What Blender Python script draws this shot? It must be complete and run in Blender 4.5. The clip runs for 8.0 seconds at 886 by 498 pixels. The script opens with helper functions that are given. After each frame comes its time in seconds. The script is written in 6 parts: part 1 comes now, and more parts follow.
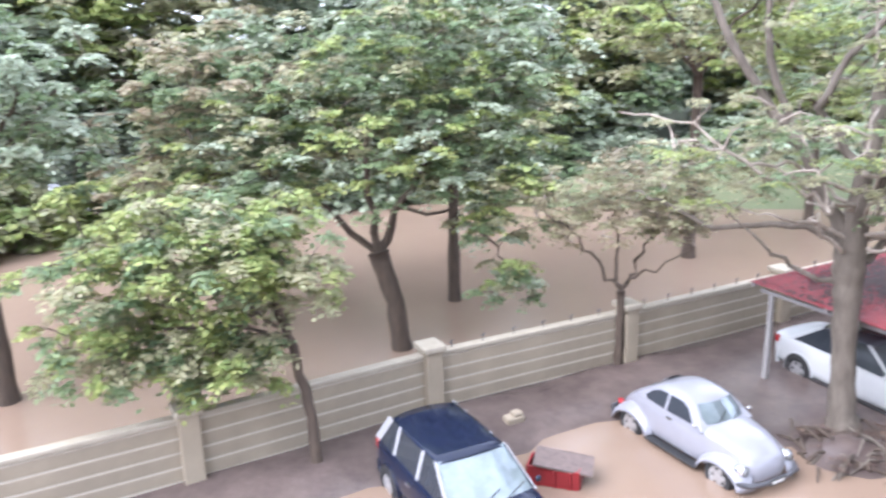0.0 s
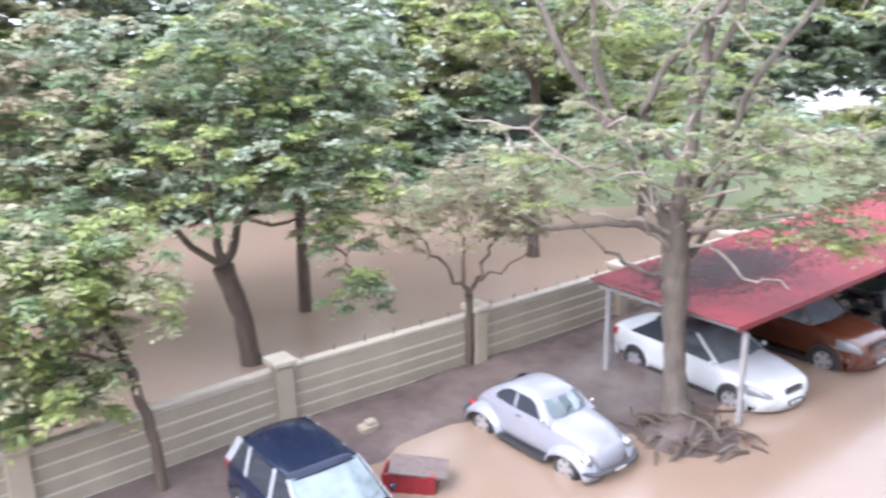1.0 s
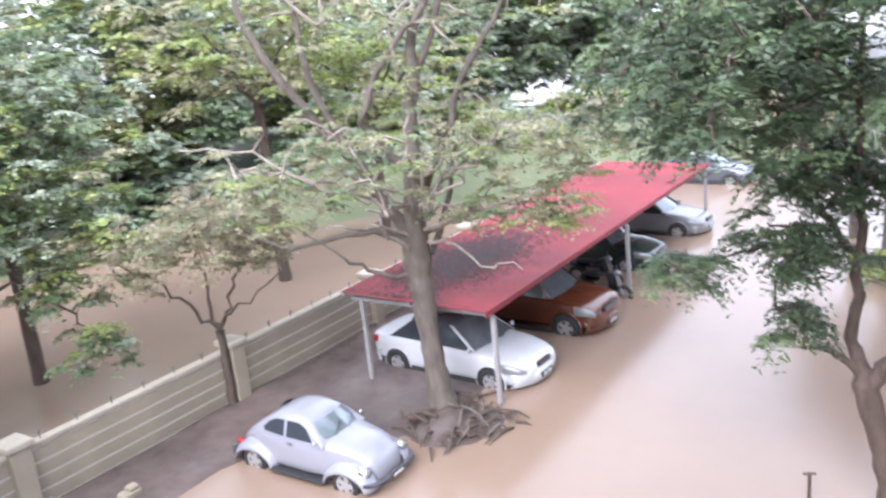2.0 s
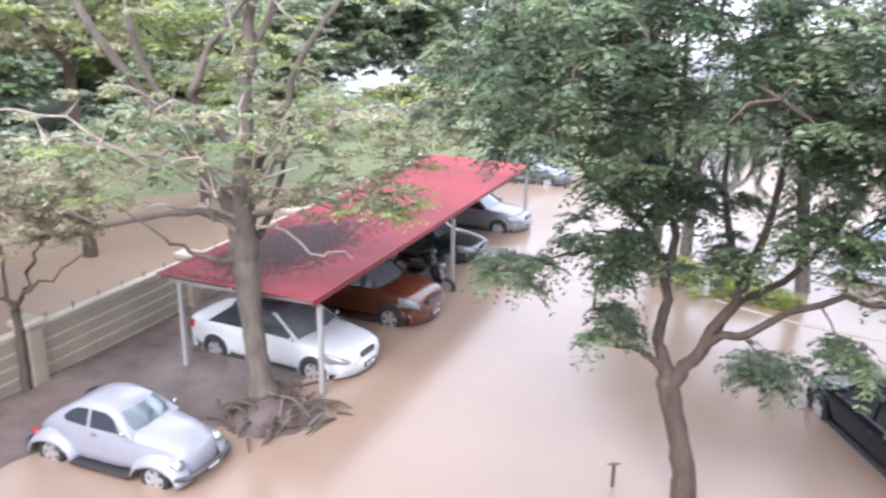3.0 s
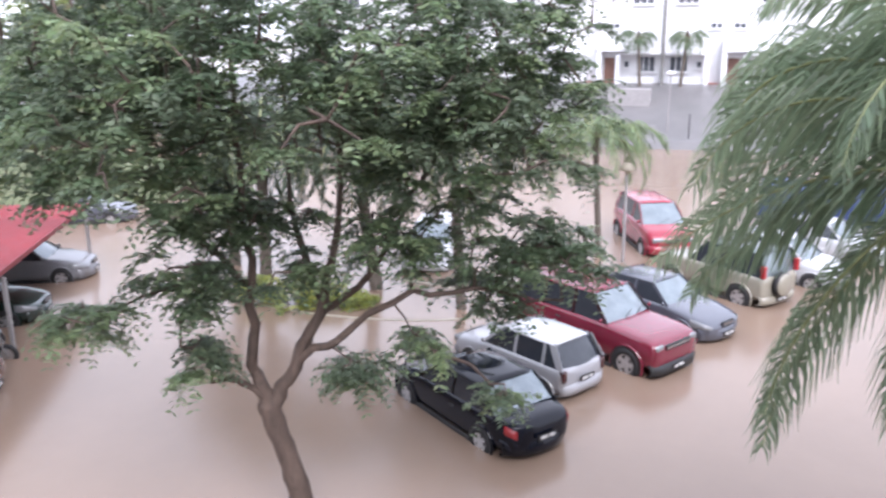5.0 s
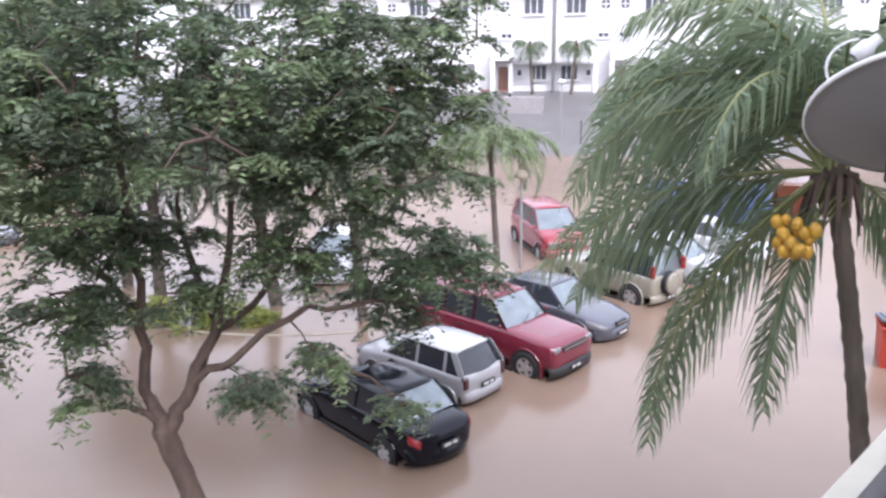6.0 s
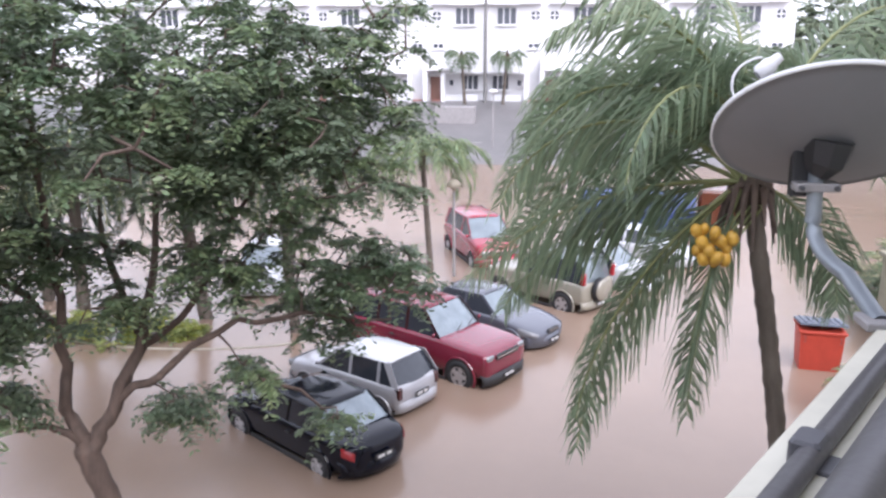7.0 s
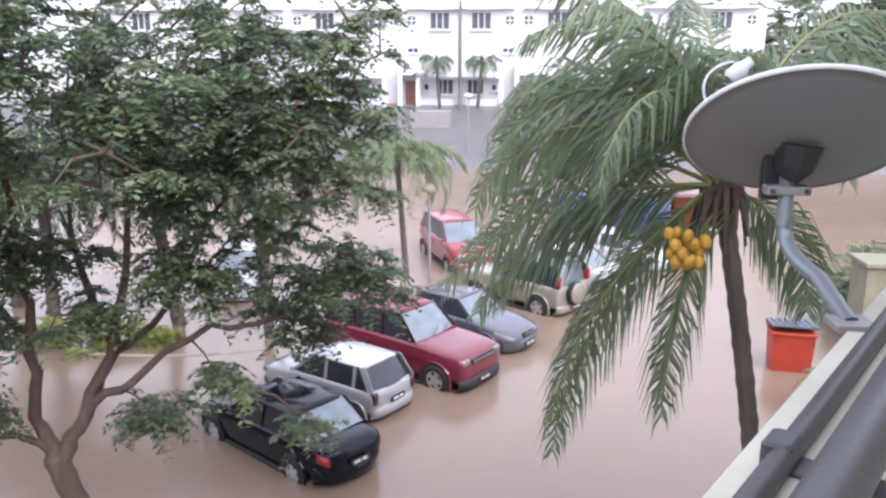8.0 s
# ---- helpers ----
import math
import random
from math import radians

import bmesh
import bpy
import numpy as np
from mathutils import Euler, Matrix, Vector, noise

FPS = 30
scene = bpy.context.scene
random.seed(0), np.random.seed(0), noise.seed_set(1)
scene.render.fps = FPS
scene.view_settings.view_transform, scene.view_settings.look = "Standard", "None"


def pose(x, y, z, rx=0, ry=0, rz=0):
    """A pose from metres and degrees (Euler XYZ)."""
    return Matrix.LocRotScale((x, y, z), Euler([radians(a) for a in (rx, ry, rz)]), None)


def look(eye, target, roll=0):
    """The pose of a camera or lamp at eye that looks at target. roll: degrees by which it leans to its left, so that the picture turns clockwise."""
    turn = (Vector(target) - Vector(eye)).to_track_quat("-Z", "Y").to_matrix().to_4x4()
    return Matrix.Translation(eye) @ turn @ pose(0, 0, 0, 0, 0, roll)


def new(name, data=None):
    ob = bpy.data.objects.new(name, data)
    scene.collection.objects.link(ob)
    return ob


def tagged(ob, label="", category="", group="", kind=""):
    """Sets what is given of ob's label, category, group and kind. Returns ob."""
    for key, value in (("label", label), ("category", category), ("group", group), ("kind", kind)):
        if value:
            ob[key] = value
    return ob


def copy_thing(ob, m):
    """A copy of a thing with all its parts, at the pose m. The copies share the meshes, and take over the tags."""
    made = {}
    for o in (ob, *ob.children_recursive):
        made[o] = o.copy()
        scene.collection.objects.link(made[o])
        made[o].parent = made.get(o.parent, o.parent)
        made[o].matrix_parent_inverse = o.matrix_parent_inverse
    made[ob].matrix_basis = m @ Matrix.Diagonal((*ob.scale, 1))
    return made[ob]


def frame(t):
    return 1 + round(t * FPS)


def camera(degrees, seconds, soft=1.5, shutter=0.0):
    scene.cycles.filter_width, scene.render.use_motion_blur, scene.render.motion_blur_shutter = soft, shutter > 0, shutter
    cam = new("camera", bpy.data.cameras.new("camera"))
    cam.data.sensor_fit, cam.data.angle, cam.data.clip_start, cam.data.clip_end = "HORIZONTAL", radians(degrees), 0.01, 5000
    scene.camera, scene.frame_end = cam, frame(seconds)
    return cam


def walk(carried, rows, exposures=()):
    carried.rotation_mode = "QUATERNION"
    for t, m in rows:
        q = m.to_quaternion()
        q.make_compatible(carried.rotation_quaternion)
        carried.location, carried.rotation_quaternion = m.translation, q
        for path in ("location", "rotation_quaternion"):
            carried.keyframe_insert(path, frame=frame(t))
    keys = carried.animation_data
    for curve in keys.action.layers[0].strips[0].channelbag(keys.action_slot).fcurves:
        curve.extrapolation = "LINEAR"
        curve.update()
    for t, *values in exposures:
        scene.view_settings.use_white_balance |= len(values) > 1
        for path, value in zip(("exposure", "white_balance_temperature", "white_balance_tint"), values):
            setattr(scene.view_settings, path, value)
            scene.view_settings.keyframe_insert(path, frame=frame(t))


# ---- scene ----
# camera and walk
cam = camera(56.9, 8.0, soft=2.5, shutter=0.4)
PATH = [
    (0, (0.272, -0.312, 8.111), (0.297, 1.613, 7.571), -1.5),
    (0.5, (0.267, -0.197, 8.117), (0.513, 1.718, 7.595), -0.8),
    (1, (0.45, -0.274, 8.185), (0.825, 1.615, 7.646), -1.1),
    (1.5, (0.716, -0.364, 8.154), (1.473, 1.426, 7.68), -1.4),
    (2, (0.8, -0.274, 8.082), (1.722, 1.42, 7.553), -6.1),
    (3.3, (0.618, 0.061, 8.162), (1.983, 1.407, 7.592), 1.5),
    (3.5, (0.603, 0.007, 8.177), (2.02, 1.3, 7.611), 0.6),
    (4, (0.759, 0.046, 8.171), (2.392, 1.059, 7.615), 0.1),
    (4.5, (0.865, 0.104, 8.169), (2.618, 0.899, 7.628), -0.6),
    (5, (0.842, 0.073, 8.199), (2.672, 0.679, 7.666), -0.4),
    (6.3, (0.806, -0.123, 8.28), (2.712, 0.21, 7.775), -0.8),
    (6.5, (0.801, -0.131, 8.288), (2.715, 0.168, 7.789), -0.7),
    (7, (0.819, -0.155, 8.286), (2.744, 0.071, 7.792), -0.2),
    (7.5, (0.838, -0.161, 8.281), (2.77, 0.007, 7.793), 0.1),
    (8, (0.834, -0.16, 8.282), (2.767, 0.007, 7.798), 0.0),
]
walk(cam, [(t, look(eye, target, roll)) for t, eye, target, roll in PATH], exposures=[(0.0, 2.10, 5660, 15), (2.0, 1.97, 5720, 16), (3.5, 1.90, 5800, 16), (4.5, 1.66, 5850, 17), (5.0, 1.50, 5900, 18), (6.5, 1.34, 5950, 19), (8.0, 1.32, 5950, 18)])

# overcast rainy sky and a very soft sun
world = bpy.data.worlds.new("overcast_sky")
scene.world = world
world.use_nodes = True
wt = world.node_tree
wt.nodes.clear()
sky = wt.nodes.new("ShaderNodeTexSky")
sky.sky_type, sky.sun_disc = "NISHITA", False
sky.sun_elevation, sky.sun_rotation = radians(46), radians(236)
sky.air_density, sky.dust_density, sky.ozone_density = 1.0, 6.0, 1.0
cloud = wt.nodes.new("ShaderNodeMix")
cloud.data_type = "RGBA"
cloud.inputs[0].default_value = 0.82
cloud.inputs[7].default_value = (8.4, 8.6, 9.0, 1)
bg = wt.nodes.new("ShaderNodeBackground")
bg.inputs[1].default_value = 0.11
wo = wt.nodes.new("ShaderNodeOutputWorld")
wt.links.new(sky.outputs[0], cloud.inputs[6])
wt.links.new(cloud.outputs[2], bg.inputs[0])
wt.links.new(bg.outputs[0], wo.inputs[0])
sun = new("sun", bpy.data.lights.new("sun", "SUN"))
sun.data.energy, sun.data.angle, sun.data.color = 1.4, radians(45), (1.0, 0.97, 0.93)
sun.matrix_world = look((0, 0, 40), (32, 21.6, 0))


# ---- materials ----
def mat(name, col, rough=0.6, metal=0.0, vary=0.25, scale=6.0, bump=0.0, bscale=40.0, island=0.0, col2=None, spec=0.5, coat=0.0, trans=0.0, stretch=(1, 1, 1), stain=0.0, obrand=0.0):
    m = bpy.data.materials.new(name)
    m.use_nodes = True
    nt = m.node_tree
    b = nt.nodes["Principled BSDF"]
    b.inputs["Roughness"].default_value, b.inputs["Metallic"].default_value = rough, metal
    b.inputs["Specular IOR Level"].default_value, b.inputs["Coat Weight"].default_value = spec, coat
    b.inputs["Coat Roughness"].default_value = 0.06
    if trans:
        b.inputs["Transmission Weight"].default_value = trans
    col2 = col2 or tuple(c * (1 - vary) for c in col)
    co = nt.nodes.new("ShaderNodeTexCoord")
    mp = nt.nodes.new("ShaderNodeMapping")
    mp.inputs[3].default_value = stretch
    nt.links.new(co.outputs["Object"], mp.inputs[0])
    n1 = nt.nodes.new("ShaderNodeTexNoise")
    n1.inputs["Scale"].default_value, n1.inputs["Detail"].default_value = scale, 6
    n1.inputs["Roughness"].default_value = 0.65
    nt.links.new(mp.outputs[0], n1.inputs["Vector"])
    ramp = nt.nodes.new("ShaderNodeMapRange")
    ramp.inputs[1].default_value, ramp.inputs[2].default_value = 0.3, 0.72
    nt.links.new(n1.outputs["Fac"], ramp.inputs[0])
    mix = nt.nodes.new("ShaderNodeMix")
    mix.data_type = "RGBA"
    mix.inputs[6].default_value, mix.inputs[7].default_value = (*col, 1), (*col2, 1)
    nt.links.new(ramp.outputs[0], mix.inputs[0])
    out = mix.outputs[2]
    if stain:
        n3 = nt.nodes.new("ShaderNodeTexNoise")
        n3.inputs["Scale"].default_value, n3.inputs["Detail"].default_value = scale * 0.22, 5
        nt.links.new(mp.outputs[0], n3.inputs["Vector"])
        r3 = nt.nodes.new("ShaderNodeMapRange")
        r3.inputs[1].default_value, r3.inputs[2].default_value, r3.inputs[3].default_value, r3.inputs[4].default_value = 0.4, 0.7, 1.0, 1.0 - stain
        nt.links.new(n3.outputs["Fac"], r3.inputs[0])
        h3 = nt.nodes.new("ShaderNodeHueSaturation")
        nt.links.new(out, h3.inputs["Color"])
        nt.links.new(r3.outputs[0], h3.inputs["Value"])
        out = h3.outputs[0]
    if island or obrand:
        g = nt.nodes.new("ShaderNodeNewGeometry") if island else nt.nodes.new("ShaderNodeObjectInfo")
        src = g.outputs["Random Per Island"] if island else g.outputs["Random"]
        k = island or obrand
        r = nt.nodes.new("ShaderNodeMapRange")
        r.inputs[3].default_value, r.inputs[4].default_value = 1 - k, 1 + k
        nt.links.new(src, r.inputs[0])
        hs = nt.nodes.new("ShaderNodeHueSaturation")
        nt.links.new(out, hs.inputs["Color"])
        nt.links.new(r.outputs[0], hs.inputs["Value"])
        if island:
            r2 = nt.nodes.new("ShaderNodeMapRange")
            r2.inputs[3].default_value, r2.inputs[4].default_value = 0.475, 0.52
            w2 = nt.nodes.new("ShaderNodeMath")
            w2.operation = "FRACT"
            w3 = nt.nodes.new("ShaderNodeMath")
            w3.operation, w3.inputs[1].default_value = "MULTIPLY", 7.31
            nt.links.new(src, w3.inputs[0])
            nt.links.new(w3.outputs[0], w2.inputs[0])
            nt.links.new(w2.outputs[0], r2.inputs[0])
            nt.links.new(r2.outputs[0], hs.inputs["Hue"])
        out = hs.outputs[0]
    nt.links.new(out, b.inputs["Base Color"])
    if bump:
        n2 = nt.nodes.new("ShaderNodeTexNoise")
        n2.inputs["Scale"].default_value, n2.inputs["Detail"].default_value = bscale, 5
        nt.links.new(mp.outputs[0], n2.inputs["Vector"])
        bp = nt.nodes.new("ShaderNodeBump")
        bp.inputs["Strength"].default_value, bp.inputs["Distance"].default_value = bump, 0.02
        nt.links.new(n2.outputs["Fac"], bp.inputs["Height"])
        nt.links.new(bp.outputs[0], b.inputs["Normal"])
    return m


def leafmat(name, col, col2, island=0.35):
    m = mat(name, col, rough=0.45, scale=0.7, col2=col2, island=island, spec=0.4)
    nt = m.node_tree
    b = nt.nodes["Principled BSDF"]
    t = nt.nodes.new("ShaderNodeBsdfTranslucent")
    mx = nt.nodes.new("ShaderNodeMixShader")
    mx.inputs[0].default_value = 0.46
    nt.links.new(b.inputs["Base Color"].links[0].from_socket, t.inputs[0])
    nt.links.new(b.outputs[0], mx.inputs[1])
    nt.links.new(t.outputs[0], mx.inputs[2])
    nt.links.new(mx.outputs[0], nt.nodes["Material Output"].inputs[0])
    return m


M_WATER = mat("muddy_water", (0.246, 0.175, 0.13), rough=0.19, scale=0.12, col2=(0.205, 0.147, 0.11), bump=0.3, bscale=2.0, spec=0.5)
M_MUD = mat("wet_mud", (0.088, 0.066, 0.062), rough=0.26, scale=1.6, col2=(0.145, 0.112, 0.1), bump=0.5, bscale=9, stain=0.35)
M_ROADWET = mat("wet_road", (0.16, 0.152, 0.152), rough=0.35, scale=0.5, col2=(0.12, 0.116, 0.116), bump=0.2, bscale=20)
M_GRASS = mat("grass_soil", (0.085, 0.115, 0.05), rough=0.9, scale=1.2, col2=(0.13, 0.13, 0.07), bump=0.6, bscale=12)
M_PANEL = mat("cream_concrete", (0.305, 0.255, 0.19), rough=0.85, scale=2.0, vary=0.18, bump=0.15, bscale=60, stain=0.22, obrand=0.05)
M_JOINT = mat("pale_joint", (0.43, 0.385, 0.315), rough=0.85, scale=3, vary=0.15)
M_CAP = mat("cream_cap", (0.396, 0.35, 0.277), rough=0.8, scale=2.5, vary=0.25, stain=0.2)
M_BARK = mat("brown_bark", (0.098, 0.072, 0.053), rough=0.9, scale=7, col2=(0.051, 0.038, 0.03), bump=0.9, bscale=14, stretch=(1, 1, 0.3))
M_BARKR = mat("reddish_bark", (0.125, 0.088, 0.07), rough=0.9, scale=7, col2=(0.06, 0.043, 0.035), bump=0.9, bscale=14, stretch=(1, 1, 0.3))
M_BARKG = mat("grey_bark", (0.16, 0.135, 0.112), rough=0.9, scale=5, col2=(0.07, 0.056, 0.045), bump=0.9, bscale=12, stretch=(1, 1, 0.3))
M_BARKP = mat("pale_bark", (0.37, 0.32, 0.275), rough=0.9, scale=6, col2=(0.17, 0.136, 0.111), bump=0.7, bscale=16, stretch=(1, 1, 0.4))
L_DARK = leafmat("dark_green_leaf", (0.15, 0.19, 0.118), (0.09, 0.126, 0.08))
L_MID = leafmat("mid_green_leaf", (0.225, 0.29, 0.15), (0.14, 0.195, 0.105))
# Yellow-green and pale olive are also lifted, for the haze over foliage.
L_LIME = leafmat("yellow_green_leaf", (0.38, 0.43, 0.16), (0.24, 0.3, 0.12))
L_PALE = leafmat("pale_olive_leaf", (0.42, 0.41, 0.25), (0.29, 0.29, 0.18))
L_DRY = leafmat("dry_olive_leaf", (0.36, 0.31, 0.2), (0.23, 0.21, 0.14))
L_PALM = leafmat("palm_leaf", (0.15, 0.2, 0.11), (0.09, 0.135, 0.075), 0.3)
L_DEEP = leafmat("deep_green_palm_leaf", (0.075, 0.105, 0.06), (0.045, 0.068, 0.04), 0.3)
L_NEAR = leafmat("near_palm_leaf", (0.25, 0.31, 0.2), (0.16, 0.22, 0.135), 0.3)
M_ROT = mat("rotten_leaf_heap", (0.10, 0.066, 0.05), rough=0.8, island=0.35, vary=0.4)
# Leaf colour lightened to stand in for rain mist on distant trees.
L_HAZE = leafmat("haze_paled_leaf", (0.42, 0.47, 0.35), (0.3, 0.35, 0.26), 0.4)
L_BUSH = leafmat("golden_bush_leaf", (0.36, 0.38, 0.08), (0.22, 0.27, 0.07))
M_RIB = mat("frond_rib", (0.23, 0.25, 0.10), rough=0.5, vary=0.3)
M_REDROOF = mat("red_metal_sheet", (0.25, 0.03, 0.038), rough=0.45, spec=0.35, scale=1.2, col2=(0.19, 0.026, 0.034), stain=0.25, bump=0.08, bscale=9, obrand=0.09)
M_STEEL = mat("grey_painted_steel", (0.315, 0.3, 0.3), rough=0.5, vary=0.25, scale=5)
M_DSTEEL = mat("dark_steel", (0.075, 0.075, 0.085), rough=0.5, vary=0.3, scale=8)
M_WHITE = mat("white_render", (0.74, 0.74, 0.755), rough=0.8, vary=0.1, scale=0.6, stain=0.12)
M_GLASSD = mat("dark_window_glass", (0.035, 0.04, 0.05), rough=0.07, vary=0.2, spec=0.6)
# Pale blue, part-metallic base adds the sky's bright reflection to the glass.
M_GLASSC = mat("windscreen_glass", (0.24, 0.28, 0.304), rough=0.08, metal=0.4, vary=0.35, scale=3, spec=1.0)
M_TYRE = mat("black_rubber", (0.025, 0.025, 0.027), rough=0.8, vary=0.3)
M_RIM = mat("alloy_rim", (0.62, 0.62, 0.64), rough=0.3, metal=0.7, vary=0.15)
M_DARK = mat("black_plastic", (0.028, 0.028, 0.03), rough=0.5, vary=0.3)
M_CHROME = mat("chrome", (0.75, 0.75, 0.76), rough=0.15, metal=1.0, vary=0.1)
M_LAMP = mat("clear_lamp_lens", (0.2, 0.205, 0.215), rough=0.1, vary=0.2, scale=25, coat=0.6)
M_TAIL = mat("red_lamp_lens", (0.34, 0.02, 0.026), rough=0.15, vary=0.3, scale=25, coat=0.5)
M_DTAIL = mat("smoked_lamp_lens", (0.06, 0.012, 0.014), rough=0.15, vary=0.3, scale=25, coat=0.5)
M_PLATE = mat("black_number_plate", (0.02, 0.02, 0.02), rough=0.4)
M_BAR = mat("white_plate_bar", (0.75, 0.75, 0.75), rough=0.5)


def paint(name, col, rough=0.2, coat=0.6, spec=0.5):
    return mat(name, col, rough=rough, vary=0.12, scale=1.5, coat=coat, spec=spec)


# ---- mesh helpers ----
class Geo:
    """Collects vertices and faces of one mesh."""

    def __init__(self):
        self.v, self.f = [], []

    def add(self, verts, faces):
        n = len(self.v)
        self.v.extend([tuple(p) for p in verts])
        self.f.extend([tuple(i + n for i in f) for f in faces])
        return self

    def box(self, x0, y0, z0, x1, y1, z1, c=0.0, m=None):
        """A box with its vertical and upper edges chamfered by c."""
        if c <= 0:
            vs = [(x, y, z) for z in (z0, z1) for x, y in ((x0, y0), (x1, y0), (x1, y1), (x0, y1))]
            fs = [(3, 2, 1, 0), (4, 5, 6, 7), (0, 1, 5, 4), (1, 2, 6, 5), (2, 3, 7, 6), (3, 0, 4, 7)]
        else:
            def ring(z, s):
                a0, b0, a1, b1 = x0 + s, y0 + s, x1 - s, y1 - s
                return [(a0 + c, b0, z), (a1 - c, b0, z), (a1, b0 + c, z), (a1, b1 - c, z), (a1 - c, b1, z), (a0 + c, b1, z), (a0, b1 - c, z), (a0, b0 + c, z)]
            vs = ring(z0, c * 0.5) + ring(z0 + c, 0) + ring(z1 - c, 0) + ring(z1, c * 0.7)
            fs = [tuple(range(7, -1, -1)), tuple(range(24, 32))]
            for k in range(3):
                fs += [(8 * k + i, 8 * k + (i + 1) % 8, 8 * k + 8 + (i + 1) % 8, 8 * k + 8 + i) for i in range(8)]
        if m is not None:
            vs = [m @ Vector(p) for p in vs]
        return self.add(vs, fs)

    def tube(self, pts, radii, sides=8, cap=True):
        pts = [Vector(p) for p in pts]
        if not hasattr(radii, "__len__"):
            radii = [radii] * len(pts)
        vs, fs = [], []
        ref = Vector((0.31, 0.17, 0.93)).normalized()
        for i, p in enumerate(pts):
            t = (pts[min(i + 1, len(pts) - 1)] - pts[max(i - 1, 0)])
            t = t.normalized() if t.length > 1e-9 else Vector((0, 0, 1))
            u = t.cross(ref)
            if u.length < 0.05:
                u = t.cross(Vector((1, 0, 0)))
            u.normalize()
            w = t.cross(u)
            for k in range(sides):
                a = 2 * math.pi * k / sides
                vs.append(p + float(radii[i]) * (math.cos(a) * u + math.sin(a) * w))
        for i in range(len(pts) - 1):
            for k in range(sides):
                fs.append((i * sides + k, i * sides + (k + 1) % sides, (i + 1) * sides + (k + 1) % sides, (i + 1) * sides + k))
        if cap:
            fs.append(tuple(range(sides)))
            fs.append(tuple((len(pts) - 1) * sides + k for k in reversed(range(sides))))
        return self.add(vs, fs)

    def lathe(self, prof, m=None, sides=24):
        """Turns (radius, height) pairs round z."""
        vs, fs = [], []
        for r, z in prof:
            for k in range(sides):
                a = 2 * math.pi * k / sides
                p = Vector((r * math.cos(a), r * math.sin(a), z))
                vs.append(m @ p if m is not None else p)
        for i in range(len(prof) - 1):
            for k in range(sides):
                fs.append((i * sides + k, i * sides + (k + 1) % sides, (i + 1) * sides + (k + 1) % sides, (i + 1) * sides + k))
        return self.add(vs, fs)

    def grid(self, rows, close=False):
        """Skins rows of equally many points."""
        n = len(rows[0])
        vs = [p for r in rows for p in r]
        fs = []
        for i in range(len(rows) - 1):
            for k in range(n if close else n - 1):
                fs.append((i * n + k, i * n + (k + 1) % n, (i + 1) * n + (k + 1) % n, (i + 1) * n + k))
        return self.add(vs, fs)

    def mesh(self, name, material, smooth=False):
        me = bpy.data.meshes.new(name)
        me.from_pydata(self.v, [], self.f)
        me.materials.append(material)
        if smooth:
            me.polygons.foreach_set("use_smooth", [True] * len(me.polygons))
        me.update()
        return me


def part(name, g, material, parent=None, label="", smooth=False):
    me = g.mesh(name, material, smooth)
    ob = new(name, me)
    if parent is not None:
        ob.parent = parent
    if label:
        ob["label"] = label
    return ob


def fix_normals(ob):
    bm = bmesh.new()
    bm.from_mesh(ob.data)
    bmesh.ops.recalc_face_normals(bm, faces=bm.faces)
    bm.to_mesh(ob.data)
    bm.free()
    return ob


def thing(name, m, label, category, group="", kind=""):
    e = new(name)
    e.empty_display_size = 0.2
    e.matrix_basis = m
    return tagged(e, label, category, group, kind)


def quads_mesh(name, verts, material, per=4):
    """A mesh of separate faces from an array of corners, per corners a face."""
    n = len(verts) // per
    me = bpy.data.meshes.new(name)
    me.vertices.add(len(verts))
    me.vertices.foreach_set("co", np.asarray(verts, dtype=np.float32).ravel())
    me.loops.add(len(verts))
    me.loops.foreach_set("vertex_index", np.arange(len(verts), dtype=np.int32))
    me.polygons.add(n)
    me.polygons.foreach_set("loop_start", np.arange(n, dtype=np.int32) * per)
    me.materials.append(material)
    me.update(calc_edges=True)
    me.validate()
    return me


# ---- ground, water, wall ----
def smoothstep(a, b, x):
    t = min(max((x - a) / (b - a), 0.0), 1.0)
    return t * t * (3 - 2 * t)


WA, WB = Vector((0.15, 15.3)), Vector((4.72, 17.45))
WD = (WB - WA).normalized()
WN = Vector((WD.y, -WD.x))


def wall_dist(x, y):
    """Metres in front of the boundary wall's line."""
    return (Vector((x, y)) - WA).dot(WN)


def ground_z(x, y):
    z = -0.25
    d = wall_dist(x, y)
    along = (Vector((x, y)) - WA).dot(WD)
    n = noise.noise((x * 0.5, y * 0.5, 0.0)) * 0.10 + noise.noise((x * 1.7, y * 1.7, 3.0)) * 0.035
    if -0.4 < d < 8:
        z = max(z, -0.2 + 0.5 * smoothstep(3.6, 1.4, d + 6.5 * n) * smoothstep(17, 12, along) + n * 0.5)
        apron = smoothstep(3.2, 5.6, along) * smoothstep(12.5, 9.5, along)
        z = max(z, -0.2 + 0.405 * smoothstep(2.2 + 4.3 * apron, 1.6 + 3.2 * apron, d + 4.0 * n) * smoothstep(2.5, 4.0, along) + n * 0.25)
    z = max(z, -0.3 + 3.1 * smoothstep(54.5, 66, x) + 0.85 * smoothstep(55.2, 56.2, x)) if y < 45 else z
    bank = (x * 0.35 + y) - 33 + 3 * noise.noise((x * 0.08, y * 0.08, 1.0))
    if x < 40:
        z = max(z, -0.3 + 1.6 * smoothstep(0, 9, bank))
    return z


